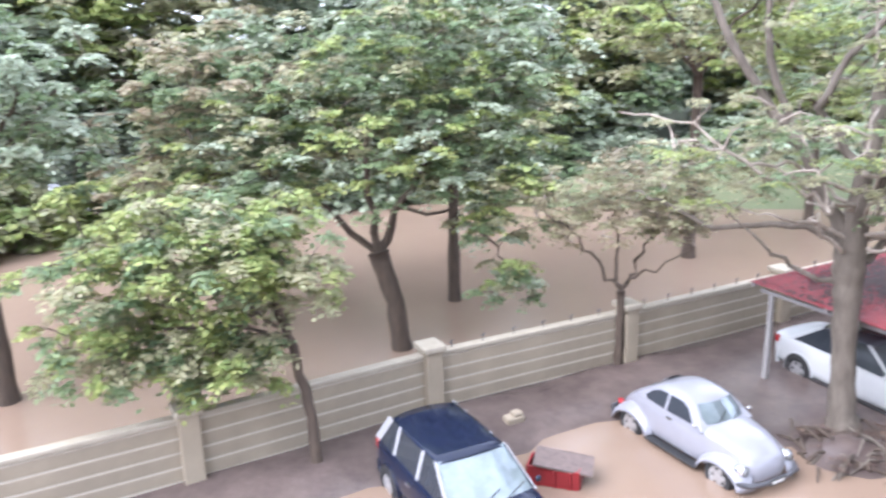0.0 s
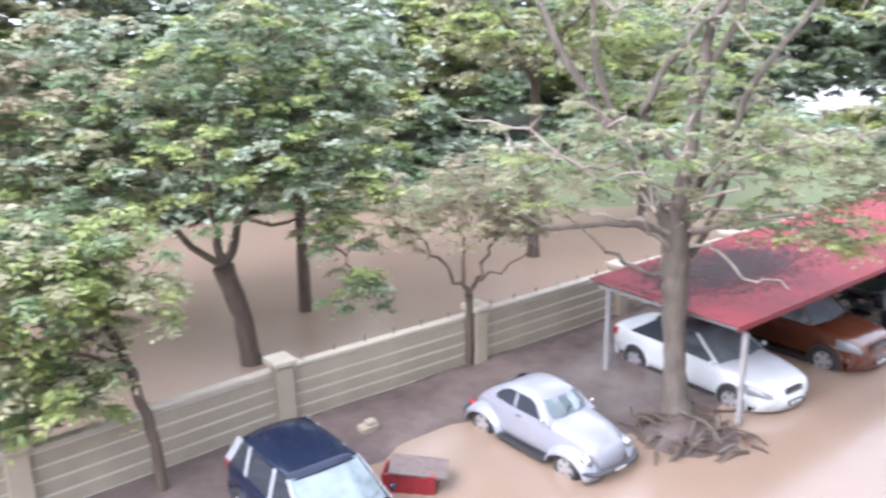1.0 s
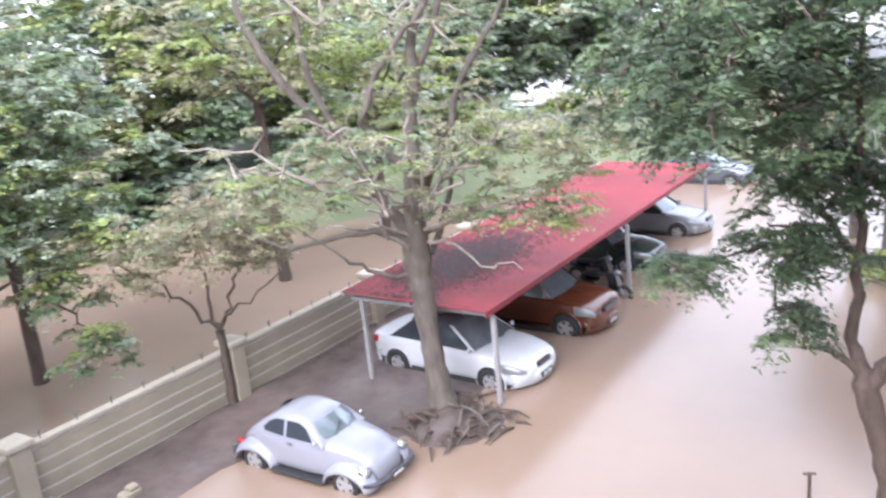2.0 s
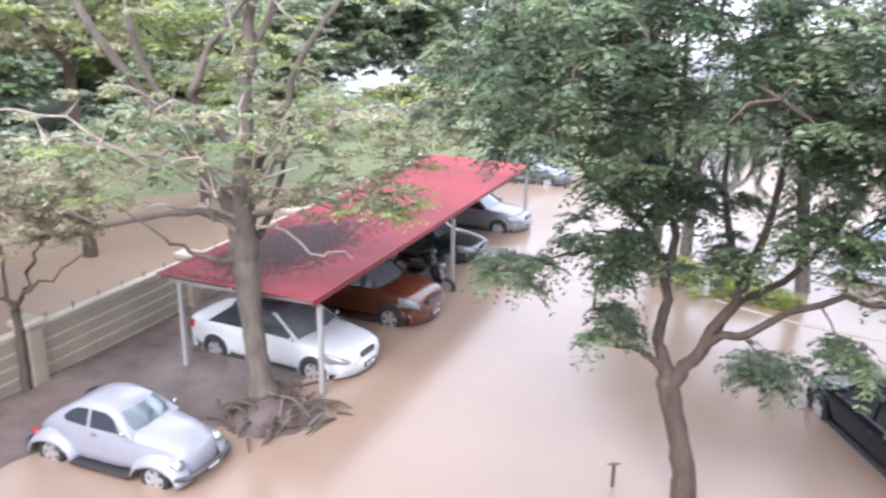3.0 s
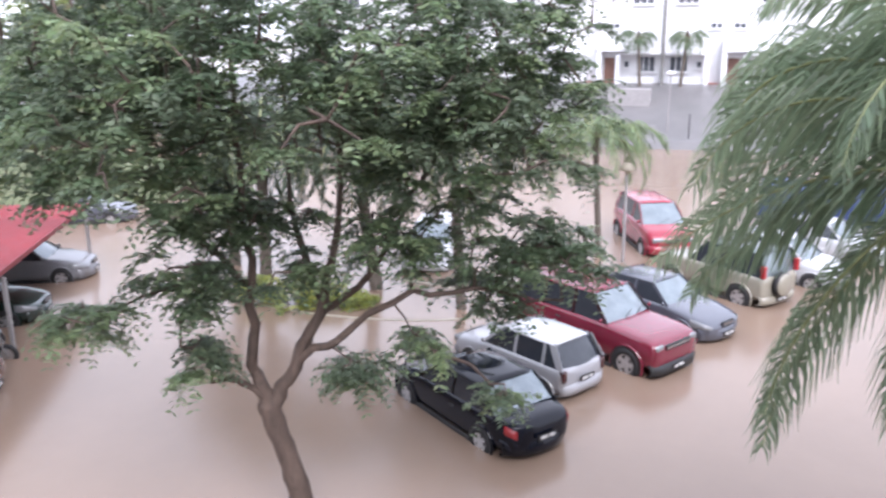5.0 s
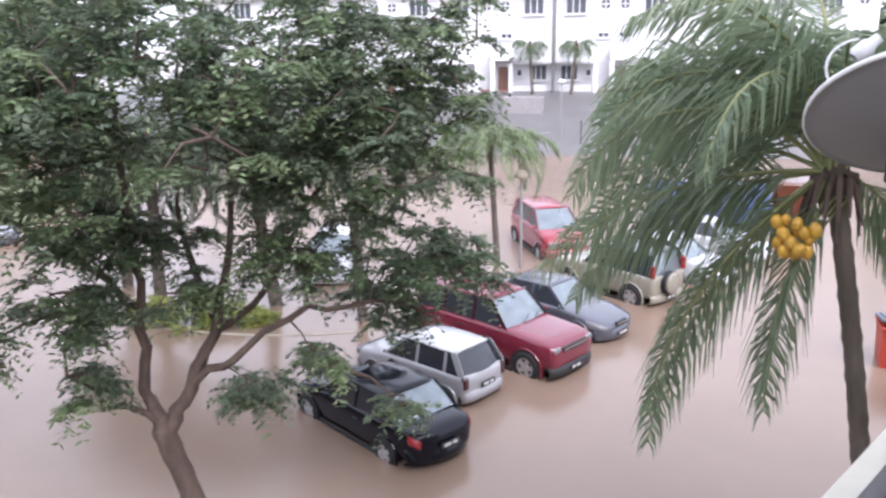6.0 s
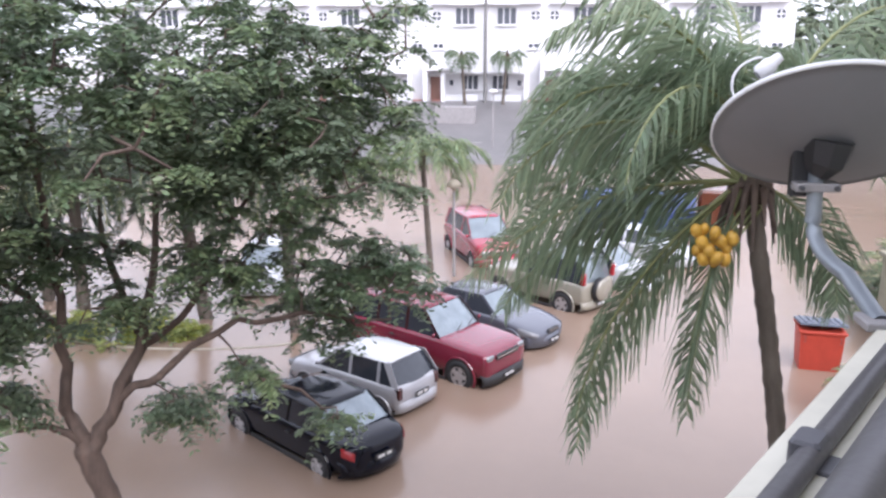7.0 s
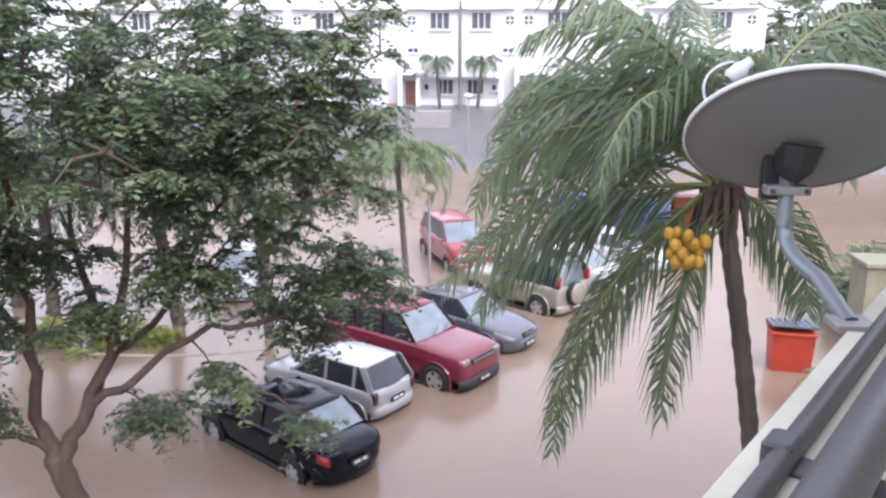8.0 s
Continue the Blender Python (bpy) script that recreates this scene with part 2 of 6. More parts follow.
def make_ground():
    g = Geo()
    near = [-12 + 0.5 * i for i in range(57)]
    xs = [-400, -200, -100, -60, -40, -30, -24, -19, -15] + near + [18, 20, 23, 27, 32, 38, 44, 49, 52, 53.5, 54.5, 55, 55.3, 55.6, 56, 56.4, 57.5, 60, 63, 66, 70, 80, 120, 200, 400]
    ys = [-400, -200, -100, -60, -35, -20, -12, -6, 0, 4, 7] + [9 + 0.5 * i for i in range(32)] + [26, 28, 30, 32, 34, 36, 39, 43, 48, 55, 70, 100, 200, 400]
    g.grid([[(x, y, ground_z(x, y)) for y in ys] for x in xs])
    ob = fix_normals(part("ground", g, M_MUD, None, "", True))
    for p in ob.data.polygons:
        c = p.center
        if c.x > 55.5:
            p.material_index = 1
        elif c.x * 0.35 + c.y > 34:
            p.material_index = 2
    ob.data.materials.append(M_ROADWET)
    ob.data.materials.append(M_GRASS)
    tagged(ob, "dark wet mud and asphalt ground under the flood", "ground", kind="structure")


make_ground()
wg = Geo()
wx = [-500, -100, -40, 0, 40, 80, 200, 500]
wg.grid([[(x, y, 0.17) for y in wx] for x in wx])
tagged(fix_normals(part("water", wg, M_WATER)), "brown muddy flood water covering the car park", "water", kind="structure")


def wall_bay(a, b, h, boards=5, spikes=True):
    a, b = Vector(a), Vector(b)
    L, ang = (b - a).length, math.degrees(math.atan2(b.y - a.y, b.x - a.x))
    e = thing("wall_segment", pose(a.x, a.y, 0, 0, 0, ang), "cream precast boundary wall with pale horizontal joints", "wall", kind="structure")
    part("joint_backing", Geo().box(0.15, -0.068, -0.3, L - 0.15, 0.068, h - 0.02), M_JOINT, e)
    bh = (h - 0.1) / boards
    board = Geo().box(0.16, -0.075, 0, L - 0.16, 0.075, bh - 0.045, 0.008).mesh("board", M_PANEL)
    for k in range(boards):
        o = new("board", board)
        o.parent = e
        o.location = (0, 0, 0.05 + k * bh)
    part("board_base", Geo().box(0.16, -0.078, -0.3, L - 0.16, 0.078, 0.03), M_PANEL, e)
    part("coping", Geo().box(0.13, -0.11, h - 0.04, L - 0.13, 0.11, h + 0.05, 0.015), M_CAP, e, "pale cream coping")
    if spikes:
        rod = Geo().tube([(0, 0, 0), (0, 0, 0.16)], 0.012, 5)
        rod.tube([(-0.05, 0, 0.12), (0.05, 0, 0.17)], 0.008, 4)
        rm = rod.mesh("spike", M_DSTEEL)
        n = int(L / 0.75)
        for k in range(n):
            o = new("spike", rm)
            o.parent = e
            o.location = (0.5 + k * 0.75, 0, h + 0.04)


def wall_pillar(p, h, ang=26):
    e = thing("wall_pillar", pose(p[0], p[1], 0, 0, 0, ang), "cream concrete wall pillar with a flat cap", "pillar", "pillars of the boundary wall", "structure")
    part("shaft", Geo().box(-0.19, -0.24, -0.3, 0.19, 0.2, h - 0.1, 0.02), M_PANEL, e)
    part("cap", Geo().box(-0.25, -0.3, h - 0.1, 0.25, 0.26, h + 0.02, 0.02), M_CAP, e)


PIL = [(-13.0, 8.2), (-8.6, 10.5), (-4.15, 12.85), (0.15, 15.3), (4.72, 17.45), (9.3, 19.75), (13.9, 22.05), (18.5, 24.35), (23.1, 26.65)]
for i, (a, b) in enumerate(zip(PIL, PIL[1:])):
    wall_bay(a, b, 1.5, spikes=i >= 3)
for p in PIL:
    wall_pillar(p, 1.72, 27)


# ---- carport ----
CA, CU, CV = Vector((9.07, 13.3)), Vector((0.895, 0.446)), Vector((-0.446, 0.895))


def carport():
    ang = math.degrees(math.atan2(CU.y, CU.x))
    e = thing("carport", pose(CA.x, CA.y, 0, 0, 0, ang), "open carport with a faded red ribbed metal roof on grey posts", "carport")
    W, L = 3.75, 15.4

    def zr(y):
        return 2.36 + 0.02 * y

    n = 15
    for k in range(n):
        x0, x1 = -0.25 + k * (L + 0.2) / n, -0.25 + (k + 1) * (L + 0.2) / n - 0.004
        g, rows = Geo(), []
        m = 10
        for j in range(m * 4 + 1):
            x = x0 + (x1 - x0) * j / (m * 4)
            d = 0.016 if j % 4 in (1, 2) else 0.0
            rows.append([(x, -0.1, zr(0) + d), (x, W * 0.33, zr(W * .33) + d), (x, W * 0.66, zr(W * .66) + d), (x, W, zr(W) + d)])
        g.grid(rows)
        o = part("roof_sheet", g, M_REDROOF, e)
        s = o.modifiers.new("thick", "SOLIDIFY")
        s.thickness = 0.006
    for y in (-0.08, W * 0.5, W - 0.03):
        part("purlin", Geo().box(-0.2, y - 0.03, zr(y) - 0.11, L - 0.1, y + 0.03, zr(y) - 0.012), M_STEEL, e)
    part("fascia", Geo().box(-0.27, -0.125, zr(0) - 0.10, L, -0.105, zr(0) + 0.025), M_REDROOF, e)
    for x in (0.06, 3.8, 7.55, 11.3, 15.0):
        part("rafter", Geo().box(x - 0.03, -0.05, zr(0) - 0.19, x + 0.03, W - 0.06, zr(0) - 0.115), M_STEEL, e)
        for y in (-0.08, W - 0.35):
            if y < 0 and x in (3.8, 11.3):
                continue
            p = part("post", Geo().box(x - 0.05, y - 0.05, -0.3, x + 0.05, y + 0.05, zr(y) - 0.19, 0.01), M_STEEL, e)
            part("base_plate", Geo().box(x - 0.11, y - 0.11, -0.3, x + 0.11, y + 0.11, 0.13), M_STEEL, p)

    t = np.stack([np.clip(np.random.default_rng(4).normal(2.9, 1.35, 5200), -0.1, 7.5), np.clip(np.random.default_rng(5).normal(2.2, 0.62, 5200), 0.2, W - 0.1)], 1)
    pts = []
    rg = np.random.default_rng(6)
    for x, y in t:
        a, l = rg.uniform(0, 6.28), rg.uniform(0.05, 0.16)
        z = zr(y) + 0.022 + rg.uniform(0, 0.012)
        c, d = math.cos(a) * l, math.sin(a) * l
        pts += [(x, y, z), (x + c * 0.5 - d * 0.25, y + d * 0.5 + c * 0.25, z + 0.004), (x + c, y + d, z), (x + c * 0.5 + d * 0.25, y + d * 0.5 - c * 0.25, z + 0.003)]
    lt = new("leaf_litter", quads_mesh("leaf_litter", pts, mat("rotten_leaf", (0.055, 0.032, 0.03), rough=0.8, island=0.3)))
    lt.matrix_basis = pose(CA.x, CA.y, 0, 0, 0, ang)
    tagged(lt, "dark wet fallen leaves lying on the red roof", "leaf litter", kind="stuff")


carport()



# ---- cars ----
def wheel(parent, x, y, r, side, rimmat=None):
    m = pose(x, y, r, 90 * -side, 0, 0)
    w = part("wheel", Geo().lathe([(0.02, -0.09), (r * 0.55, -0.09), (r * 0.56, 0.055), (0.02, 0.05)], None, 20), M_DARK, parent)
    w.matrix_basis = m
    part("tyre", Geo().lathe([(r * 0.62, -0.1), (r * 0.9, -0.1), (r * 0.985, -0.075), (r, -0.03), (r, 0.03), (r * 0.985, 0.07), (r * 0.9, 0.092), (r * 0.64, 0.085), (r * 0.62, 0.06)], None, 24), M_TYRE, w, "", True)
    g = Geo().lathe([(r * 0.64, 0.03), (r * 0.64, 0.078), (r * 0.56, 0.07), (r * 0.55, 0.04)], None, 20)
    for k in range(5):
        a = 2 * math.pi * k / 5
        mm = Matrix.Rotation(a, 4, "Z")
        g.box(0.02, -0.045 * r / 0.3, 0.05, r * 0.58, 0.045 * r / 0.3, 0.075, 0, mm)
    g.lathe([(0.001, 0.085), (r * 0.17, 0.082), (r * 0.2, 0.05)], None, 12)
    part("rim", g, rimmat or M_RIM, w)


def ring(x, zb, zt, w, crown=0.03):
    half = [(0.0, zb), (w * 0.8, zb), (w * 0.95, zb + 0.07), (w * 0.985, zb + 0.3 * (zt - zb)), (w, zb + 0.62 * (zt - zb)), (w * 0.975, zt - 0.07), (w * 0.92, zt - 0.018), (w * 0.78, zt + crown * 0.35), (w * 0.4, zt + crown * 0.85), (0.0, zt + crown)]
    return [(x, y, z) for y, z in half] + [(x, -y, z) for y, z in half[-2:0:-1]]


def lerp_st(st, x):
    for a, b in zip(st, st[1:]):
        if a[0] >= x >= b[0]:
            k = (a[0] - x) / (a[0] - b[0])
            return [p + (q - p) * k for p, q in zip(a, b)]
    return st[-1]


def strip(g, a, b, w, off):
    """A flat painted strip from a to b, w wide along x, pushed outwards by off."""
    a, b, o = Vector(a), Vector(b), Vector(off)
    d = Vector((w / 2, 0, 0))
    g.add([a - d + o, a + d + o, b + d + o, b - d + o, a - d, a + d, b + d, b - d], [(0, 1, 2, 3), (0, 4, 5, 1), (1, 5, 6, 2), (2, 6, 7, 3), (3, 7, 4, 0)])


def lens(cx, cy, cz, rx, ry, rz, tilt=0.0):
    m = pose(cx, cy, cz, 0, 0, tilt) @ Matrix.Diagonal((rx, ry, rz, 1))
    prof = [(math.sin(math.pi * k / 8) + 0.001, -math.cos(math.pi * k / 8)) for k in range(9)]
    return Geo().lathe(prof, m, 16)


def side_patch(body, x0, x1, a0, a1, b0, b1, s):
    """A lens lying on the body's side from x0 to x1, between two shares of the body's height at either end."""
    rows = []
    for i in range(7):
        t = i / 6
        x, zb, zt, w = lerp_st(body, x0 + (x1 - x0) * t)
        half = [p for p in ring(x, zb, zt, w)[1:9]]
        zs, ys = [p[2] for p in half], [p[1] for p in half]
        row = []
        for j in range(6):
            k = j / 5
            f = (a0 + (b0 - a0) * k) * (1 - t) + (a1 + (b1 - a1) * k) * t
            z = zb + (zt - zb) * f
            bulge = 0.013 if 0 < j < 5 and 0 < i < 6 else -0.006
            row.append((x + (bulge if x > -1 else -bulge), s * (float(np.interp(z, zs, ys)) + bulge), z))
        rows.append(row)
    return Geo().grid(rows)


def car(name, m, label, category, body, cab, axle, r, pmat, track, roofmat=None, rear_lamps=None, head_lamps=None, pillars=(), rails=False, trim=None, rimmat=None, grp="parked cars", glass=None, bump=None, plates=(1, 1), rearglass=None, boxy=True, pilmat=None, tailmat=None):
    """body: (x, zb, zt, half width) from nose to tail, x from the front axle; cab: x of windscreen base, roof front, roof rear, rear glass base, belt z, roof z, belt and roof half widths."""
    e = thing(name, m, label, category, grp)
    roofmat, glass, bump = roofmat or pmat, glass or M_GLASSD, bump or pmat
    xs = []
    for a, b in zip(body, body[1:]):
        n = max(1, int((a[0] - b[0]) / 0.12))
        xs += [a[0] + (b[0] - a[0]) * k / n for k in range(n)]
    xs.append(body[-1][0])
    rows = [ring(*lerp_st(body, x)) for x in xs]
    g = Geo().grid(rows, True)
    n = len(rows[0])
    g.f.append(tuple(range(n)))
    g.f.append(tuple(len(g.v) - n + k for k in reversed(range(n))))
    bo = fix_normals(part("body", g, pmat, e, "", True))
    sb = bo.modifiers.new("round", "SUBSURF")
    sb.levels = sb.render_levels = 1
    a0, a1, a2, a3, zb, zr, wb, wr = cab
    # glasshouse
    def pane(nm, pts, mt, lab=""):
        g = Geo().add(pts, [tuple(range(len(pts)))])
        o = fix_normals(part(nm, g, mt, e, lab))
        s = o.modifiers.new("thick", "SOLIDIFY")
        s.thickness, s.offset = 0.012, 0
        return o
    wf = wb * 0.9
    def screen(nm, xb, xt, bow, mt):
        rows = []
        for k in range(7):
            y = -1 + k / 3
            rows.append([(xb - bow * (y * y), y * wf, zb - 0.02), ((xb + xt) / 2 - bow * 0.9 * y * y, y * (wf + wr) / 2 * 0.985, (zb + zr) / 2), (xt - bow * 0.6 * y * y, y * wr * 0.97, zr - 0.03)])
        part(nm, Geo().grid(rows), mt, e, "", True)
    screen("windscreen", a0 - 0.02, a1, 0.13, M_GLASSC)
    screen("rear_window", a3 + 0.02, a2, -0.10, rearglass or M_GLASSC)
    for s in (1, -1):
        nodes = [a0 - 0.13] + list(pillars) + [a3 + 0.1]
        tops = [a1 - 0.06] + list(pillars) + [a2 + 0.06]
        for k in range(len(nodes) - 1):
            pane("side_window", [(nodes[k], s * wb * 0.93, zb - 0.02), (nodes[k + 1], s * wb * 0.93, zb - 0.02), (min(tops[k + 1], nodes[k] + 9), s * wr * 0.99, zr - 0.04), (tops[k], s * wr * 0.99, zr - 0.04)], glass)
        for k, (xb_, xt_) in enumerate(zip(nodes, tops)):
            g = Geo()
            w = 0.085 if 0 < k < len(nodes) - 1 else (0.2 if boxy and k else 0.11)
            strip(g, (xb_, s * wb * 0.93, zb - 0.02), (xt_, s * wr * 0.99, zr - 0.03), w, (0, s * 0.014, 0.004))
            part("pillar", g, pilmat or pmat, e)
        part("wing_mirror", Geo().lathe([(0.0, -0.04), (0.045, -0.03), (0.06, 0.0), (0.05, 0.02), (0.0, 0.03)], pose(a0 - 0.2, s * (wb + 0.07), zb + 0.07, 0, 90, 0), 10), pmat, e, "", True)
        part("door_handle", Geo().box((a0 + a3) / 2 - 0.05, s * body[len(body) // 2][3] - 0.02, zb - 0.2, (a0 + a3) / 2 + 0.1, s * body[len(body) // 2][3] + 0.012, zb - 0.17, 0.005), trim or M_DARK, e)
        part("sill", Geo().box(-axle + r * 1.1, s * body[len(body) // 2][3] * 0.98 - 0.03, 0.16, -r * 1.1, s * body[len(body) // 2][3] * 0.98 + 0.02, 0.26, 0.01), trim or M_DARK, e)
    # roof
    rows = []
    for k in range(9):
        t = k / 8
        x = a1 + 0.03 + (a2 - a1 - 0.06) * t
        z = zr - 0.035 + 0.05 * math.sin(math.pi * (0.12 + 0.76 * t))
        w = wr * (0.97 + 0.05 * math.sin(math.pi * t))
        rows.append([(x - 0.07 * (1 - 2 * t) * (y * y), y * w, z - 0.06 * abs(y) ** 3.5) for y in (-1, -.93, -.75, -.4, 0, .4, .75, .93, 1)])
    ro = part("roof", Geo().grid(rows), roofmat, e, "", True)
    so = ro.modifiers.new("thick", "SOLIDIFY")
    so.thickness, so.offset = 0.03, 0
    if rails:
        for s in (1, -1):
            part("roof_rail", Geo().tube([(a1 - 0.2, s * wr * 0.86, zr + 0.02), (a1 - 0.3, s * wr * 0.86, zr + 0.06), (a2 + 0.3, s * wr * 0.86, zr + 0.06), (a2 + 0.2, s * wr * 0.86, zr + 0.02)], 0.018, 6), M_DARK, e)
    # wheels and arches
    for x in (0, -axle):
        wd = lerp_st(body, x)[3]
        for s in (1, -1):
            # Flat black disc on the flank stands in for the well's dark hollow.
            rows = []
            for k in range(13):
                a = math.pi * (-0.12 + 1.24 * k / 12)
                rows.append([(x + math.cos(a) * q * r, s * (wd + o), r + math.sin(a) * q * r) for q, o in ((0.4, 0.006), (1.16, 0.006), (1.2, 0.018), (1.27, 0.016), (1.32, -0.02))])
            ar = Geo().grid(rows)
            o = part("wheel_arch", ar, M_DARK, e)
            o.data.materials.append(pmat)
            for i, p in enumerate(o.data.polygons):
                p.material_index = 1 if i % 4 >= 2 else 0
            wheel(e, x, s * (wd - 0.055), r, s, rimmat)
    nose, tail = body[0], body[-1]
    wn, wt_ = body[1][3], body[-2][3]
    def bumper(nm, xe, k, w, z0, z1, wide):
        rows = []
        for j in range(13):
            y = -1 + j / 6
            x = xe + k * 0.05 - k * (0.34 if wide else 0.14) * abs(y) ** (2.6 if wide else 5)
            rows.append([(x - k * 0.1, y * w, z0), (x - k * 0.015, y * w, z0 + 0.03), (x, y * w, (z0 + z1) / 2), (x - k * 0.02, y * w, z1 - 0.03), (x - k * 0.12, y * w, z1)])
        o = fix_normals(part(nm, Geo().grid(rows), bump, e, "", True))
        so = o.modifiers.new("thick", "SOLIDIFY")
        so.thickness, so.offset = 0.05, -1
    wmax = max(q_[3] for q_ in body)
    bumper("front_bumper", body[0][0], 1, wmax * 0.96, 0.22, 0.52 if boxy else 0.56, not boxy)
    bumper("rear_bumper", tail[0], -1, wmax * 0.95, 0.25, 0.54 if boxy else 0.58, not boxy)
    hz, hy, hw, hh = head_lamps or (0.66, wn * 0.74, 0.36, 0.15)
    rz, ry, rw, rh = rear_lamps or (0.78, wt_ * 0.8, 0.26, 0.2)
    for s in (1, -1):
        if not boxy:
            part("headlight", side_patch(body, body[0][0] - 0.07, body[0][0] - 0.62, 0.72, 0.55, 0.97, 0.93, s), M_LAMP, e, "", True)
            part("tail_light", side_patch(body, tail[0] + 0.06, tail[0] + 0.32, 0.56, 0.68, 0.86, 0.92, s), tailmat or M_TAIL, e, "", True)
            continue
        part("headlight", Geo().box(body[0][0] - 0.2, s * hy - hw / 2, hz - hh / 2, body[0][0] - 0.02, s * hy + hw / 2, hz + hh / 2, 0.035), M_LAMP, e)
        part("tail_light", Geo().box(tail[0] + 0.012, s * ry - rw / 2, rz - rh / 2, tail[0] + 0.16, s * ry + rw / 2, rz + rh / 2, 0.02), tailmat or M_TAIL, e)
    gr = part("grille", Geo().box(body[0][0] - 0.05, -hy + hw / 2 + 0.02, hz - 0.07, body[0][0] + 0.022, hy - hw / 2 - 0.02, hz + 0.05, 0.01), M_DARK, e)
    part("grille_bar", Geo().box(body[0][0] + 0.0, -hy + hw / 2 + 0.04, hz - 0.02, body[0][0] + 0.03, hy - hw / 2 - 0.04, hz + 0.005), M_CHROME, gr)
    for on, x0, sgn, z in ((plates[0], body[0][0] + 0.06, 1, 0.4), (plates[1], tail[0] - 0.06, -1, 0.62 if rh < 0.3 else 0.4)):
        if on:
            p = part("number_plate", Geo().box(x0 - 0.012, -0.23, z - 0.055, x0 + 0.012, 0.23, z + 0.055), M_PLATE, e)
            gb = Geo()
            for y0, y1 in ((-0.17, -0.05), (0.0, 0.17)):
                gb.box(x0 - 0.016, y0, z - 0.03, x0 + 0.016, y1, z + 0.03)
            part("plate_bar", gb, M_BAR, p)
    for y in (-0.25, 0.2):
        part("wiper", Geo().tube([(a0 - 0.02, y, zb + 0.015), (a0 - 0.16, y + 0.4, zb + 0.13)], 0.009, 4), M_DARK, e)
    return e


def sedan(L=4.4, w=0.85, hood=0.9, f=0.85, rr=0.95):
    ax = L - f - rr
    return [(f, 0.40, 0.56, w * 0.5), (f - 0.05, 0.32, 0.62, w * 0.7), (f - 0.16, 0.25, 0.69, w * 0.86), (f - 0.4, 0.2, 0.77, w * 0.955), (0.0, 0.2, hood - 0.05, w), (-0.5, 0.19, hood + 0.01, w), (-1.2, 0.19, hood + 0.03, w), (-ax + 0.5, 0.19, hood + 0.04, w), (-ax - 0.3, 0.22, hood + 0.05, w * 0.975), (-ax - rr + 0.25, 0.27, hood + 0.04, w * 0.90), (-ax - rr + 0.07, 0.33, hood - 0.0, w * 0.78), (-ax - rr, 0.4, hood - 0.12, w * 0.62)], ax


P_WHITE = paint("white_car_paint", (0.52, 0.53, 0.545))
P_LILAC = paint("pale_lilac_white_paint", (0.26, 0.26, 0.295), 0.28)
P_BLACK = paint("black_car_paint", (0.006, 0.007, 0.013), 0.07, 0.0, 0.28)
P_SILVER = paint("silver_car_paint", (0.36, 0.36, 0.38), 0.3)
P_DSILVER = paint("dull_silver_paint", (0.2, 0.2, 0.215), 0.3)
P_MAROON = paint("maroon_car_paint", (0.17, 0.013, 0.032))
P_MAROON2 = paint("dark_maroon_trim", (0.035, 0.008, 0.012))
P_REDC = paint("red_car_paint", (0.29, 0.02, 0.042))
# Copper orange is darkened to take in the shade below the carport.
P_ORANGE = paint("copper_orange_paint", (0.095, 0.028, 0.013))
P_NAVY = paint("navy_blue_paint", (0.011, 0.015, 0.034), 0.1, 0.0, 0.4)
P_GREY = paint("blue_grey_car_paint", (0.085, 0.09, 0.112))
P_GREEN = paint("dark_green_car_paint", (0.02, 0.035, 0.03))
P_BEIGE = paint("beige_lower_paint", (0.27, 0.25, 0.20))

# black saloon, tail towards the camera side
b, ax = sedan(4.45, 0.85, 0.9)
car("saloon_car", pose(17.0, 5.55, 0, 0, 0, 53), "glossy black saloon car standing in the flood, tail lights red", "car", b, (-0.3, -0.98, -2.5, -3.15, 0.9, 1.4, 0.83, 0.655), ax, 0.3, P_BLACK, 1.45, boxy=False, pillars=(-1.62,), rear_lamps=(0.77, 0.62, 0.3, 0.22), head_lamps=(0.66, 0.58, 0.4, 0.15))
# silver hatchback
car("hatchback_car", pose(17.75 + 2.95 * 0.515, 2.35 + 2.95 * 0.857, 0, 0, 0, 59), "small silver boxy hatchback with a white roof", "car",
    [(0.7, 0.34, 0.6, 0.62), (0.6, 0.25, 0.72, 0.72), (0.3, 0.2, 0.78, 0.76), (-0.3, 0.19, 0.86, 0.77), (-1.2, 0.19, 0.9, 0.775), (-2.3, 0.2, 0.91, 0.77), (-2.8, 0.28, 0.90, 0.75), (-2.93, 0.34, 0.84, 0.72)],
    (-0.28, -0.95, -2.55, -2.9, 0.9, 1.40, 0.75, 0.61), 2.36, 0.27, P_SILVER, 1.35, roofmat=P_WHITE, pillars=(-1.42, -2.28), rear_lamps=(0.74, 0.64, 0.14, 0.26), bump=P_SILVER, rearglass=M_GLASSD, tailmat=M_DTAIL)
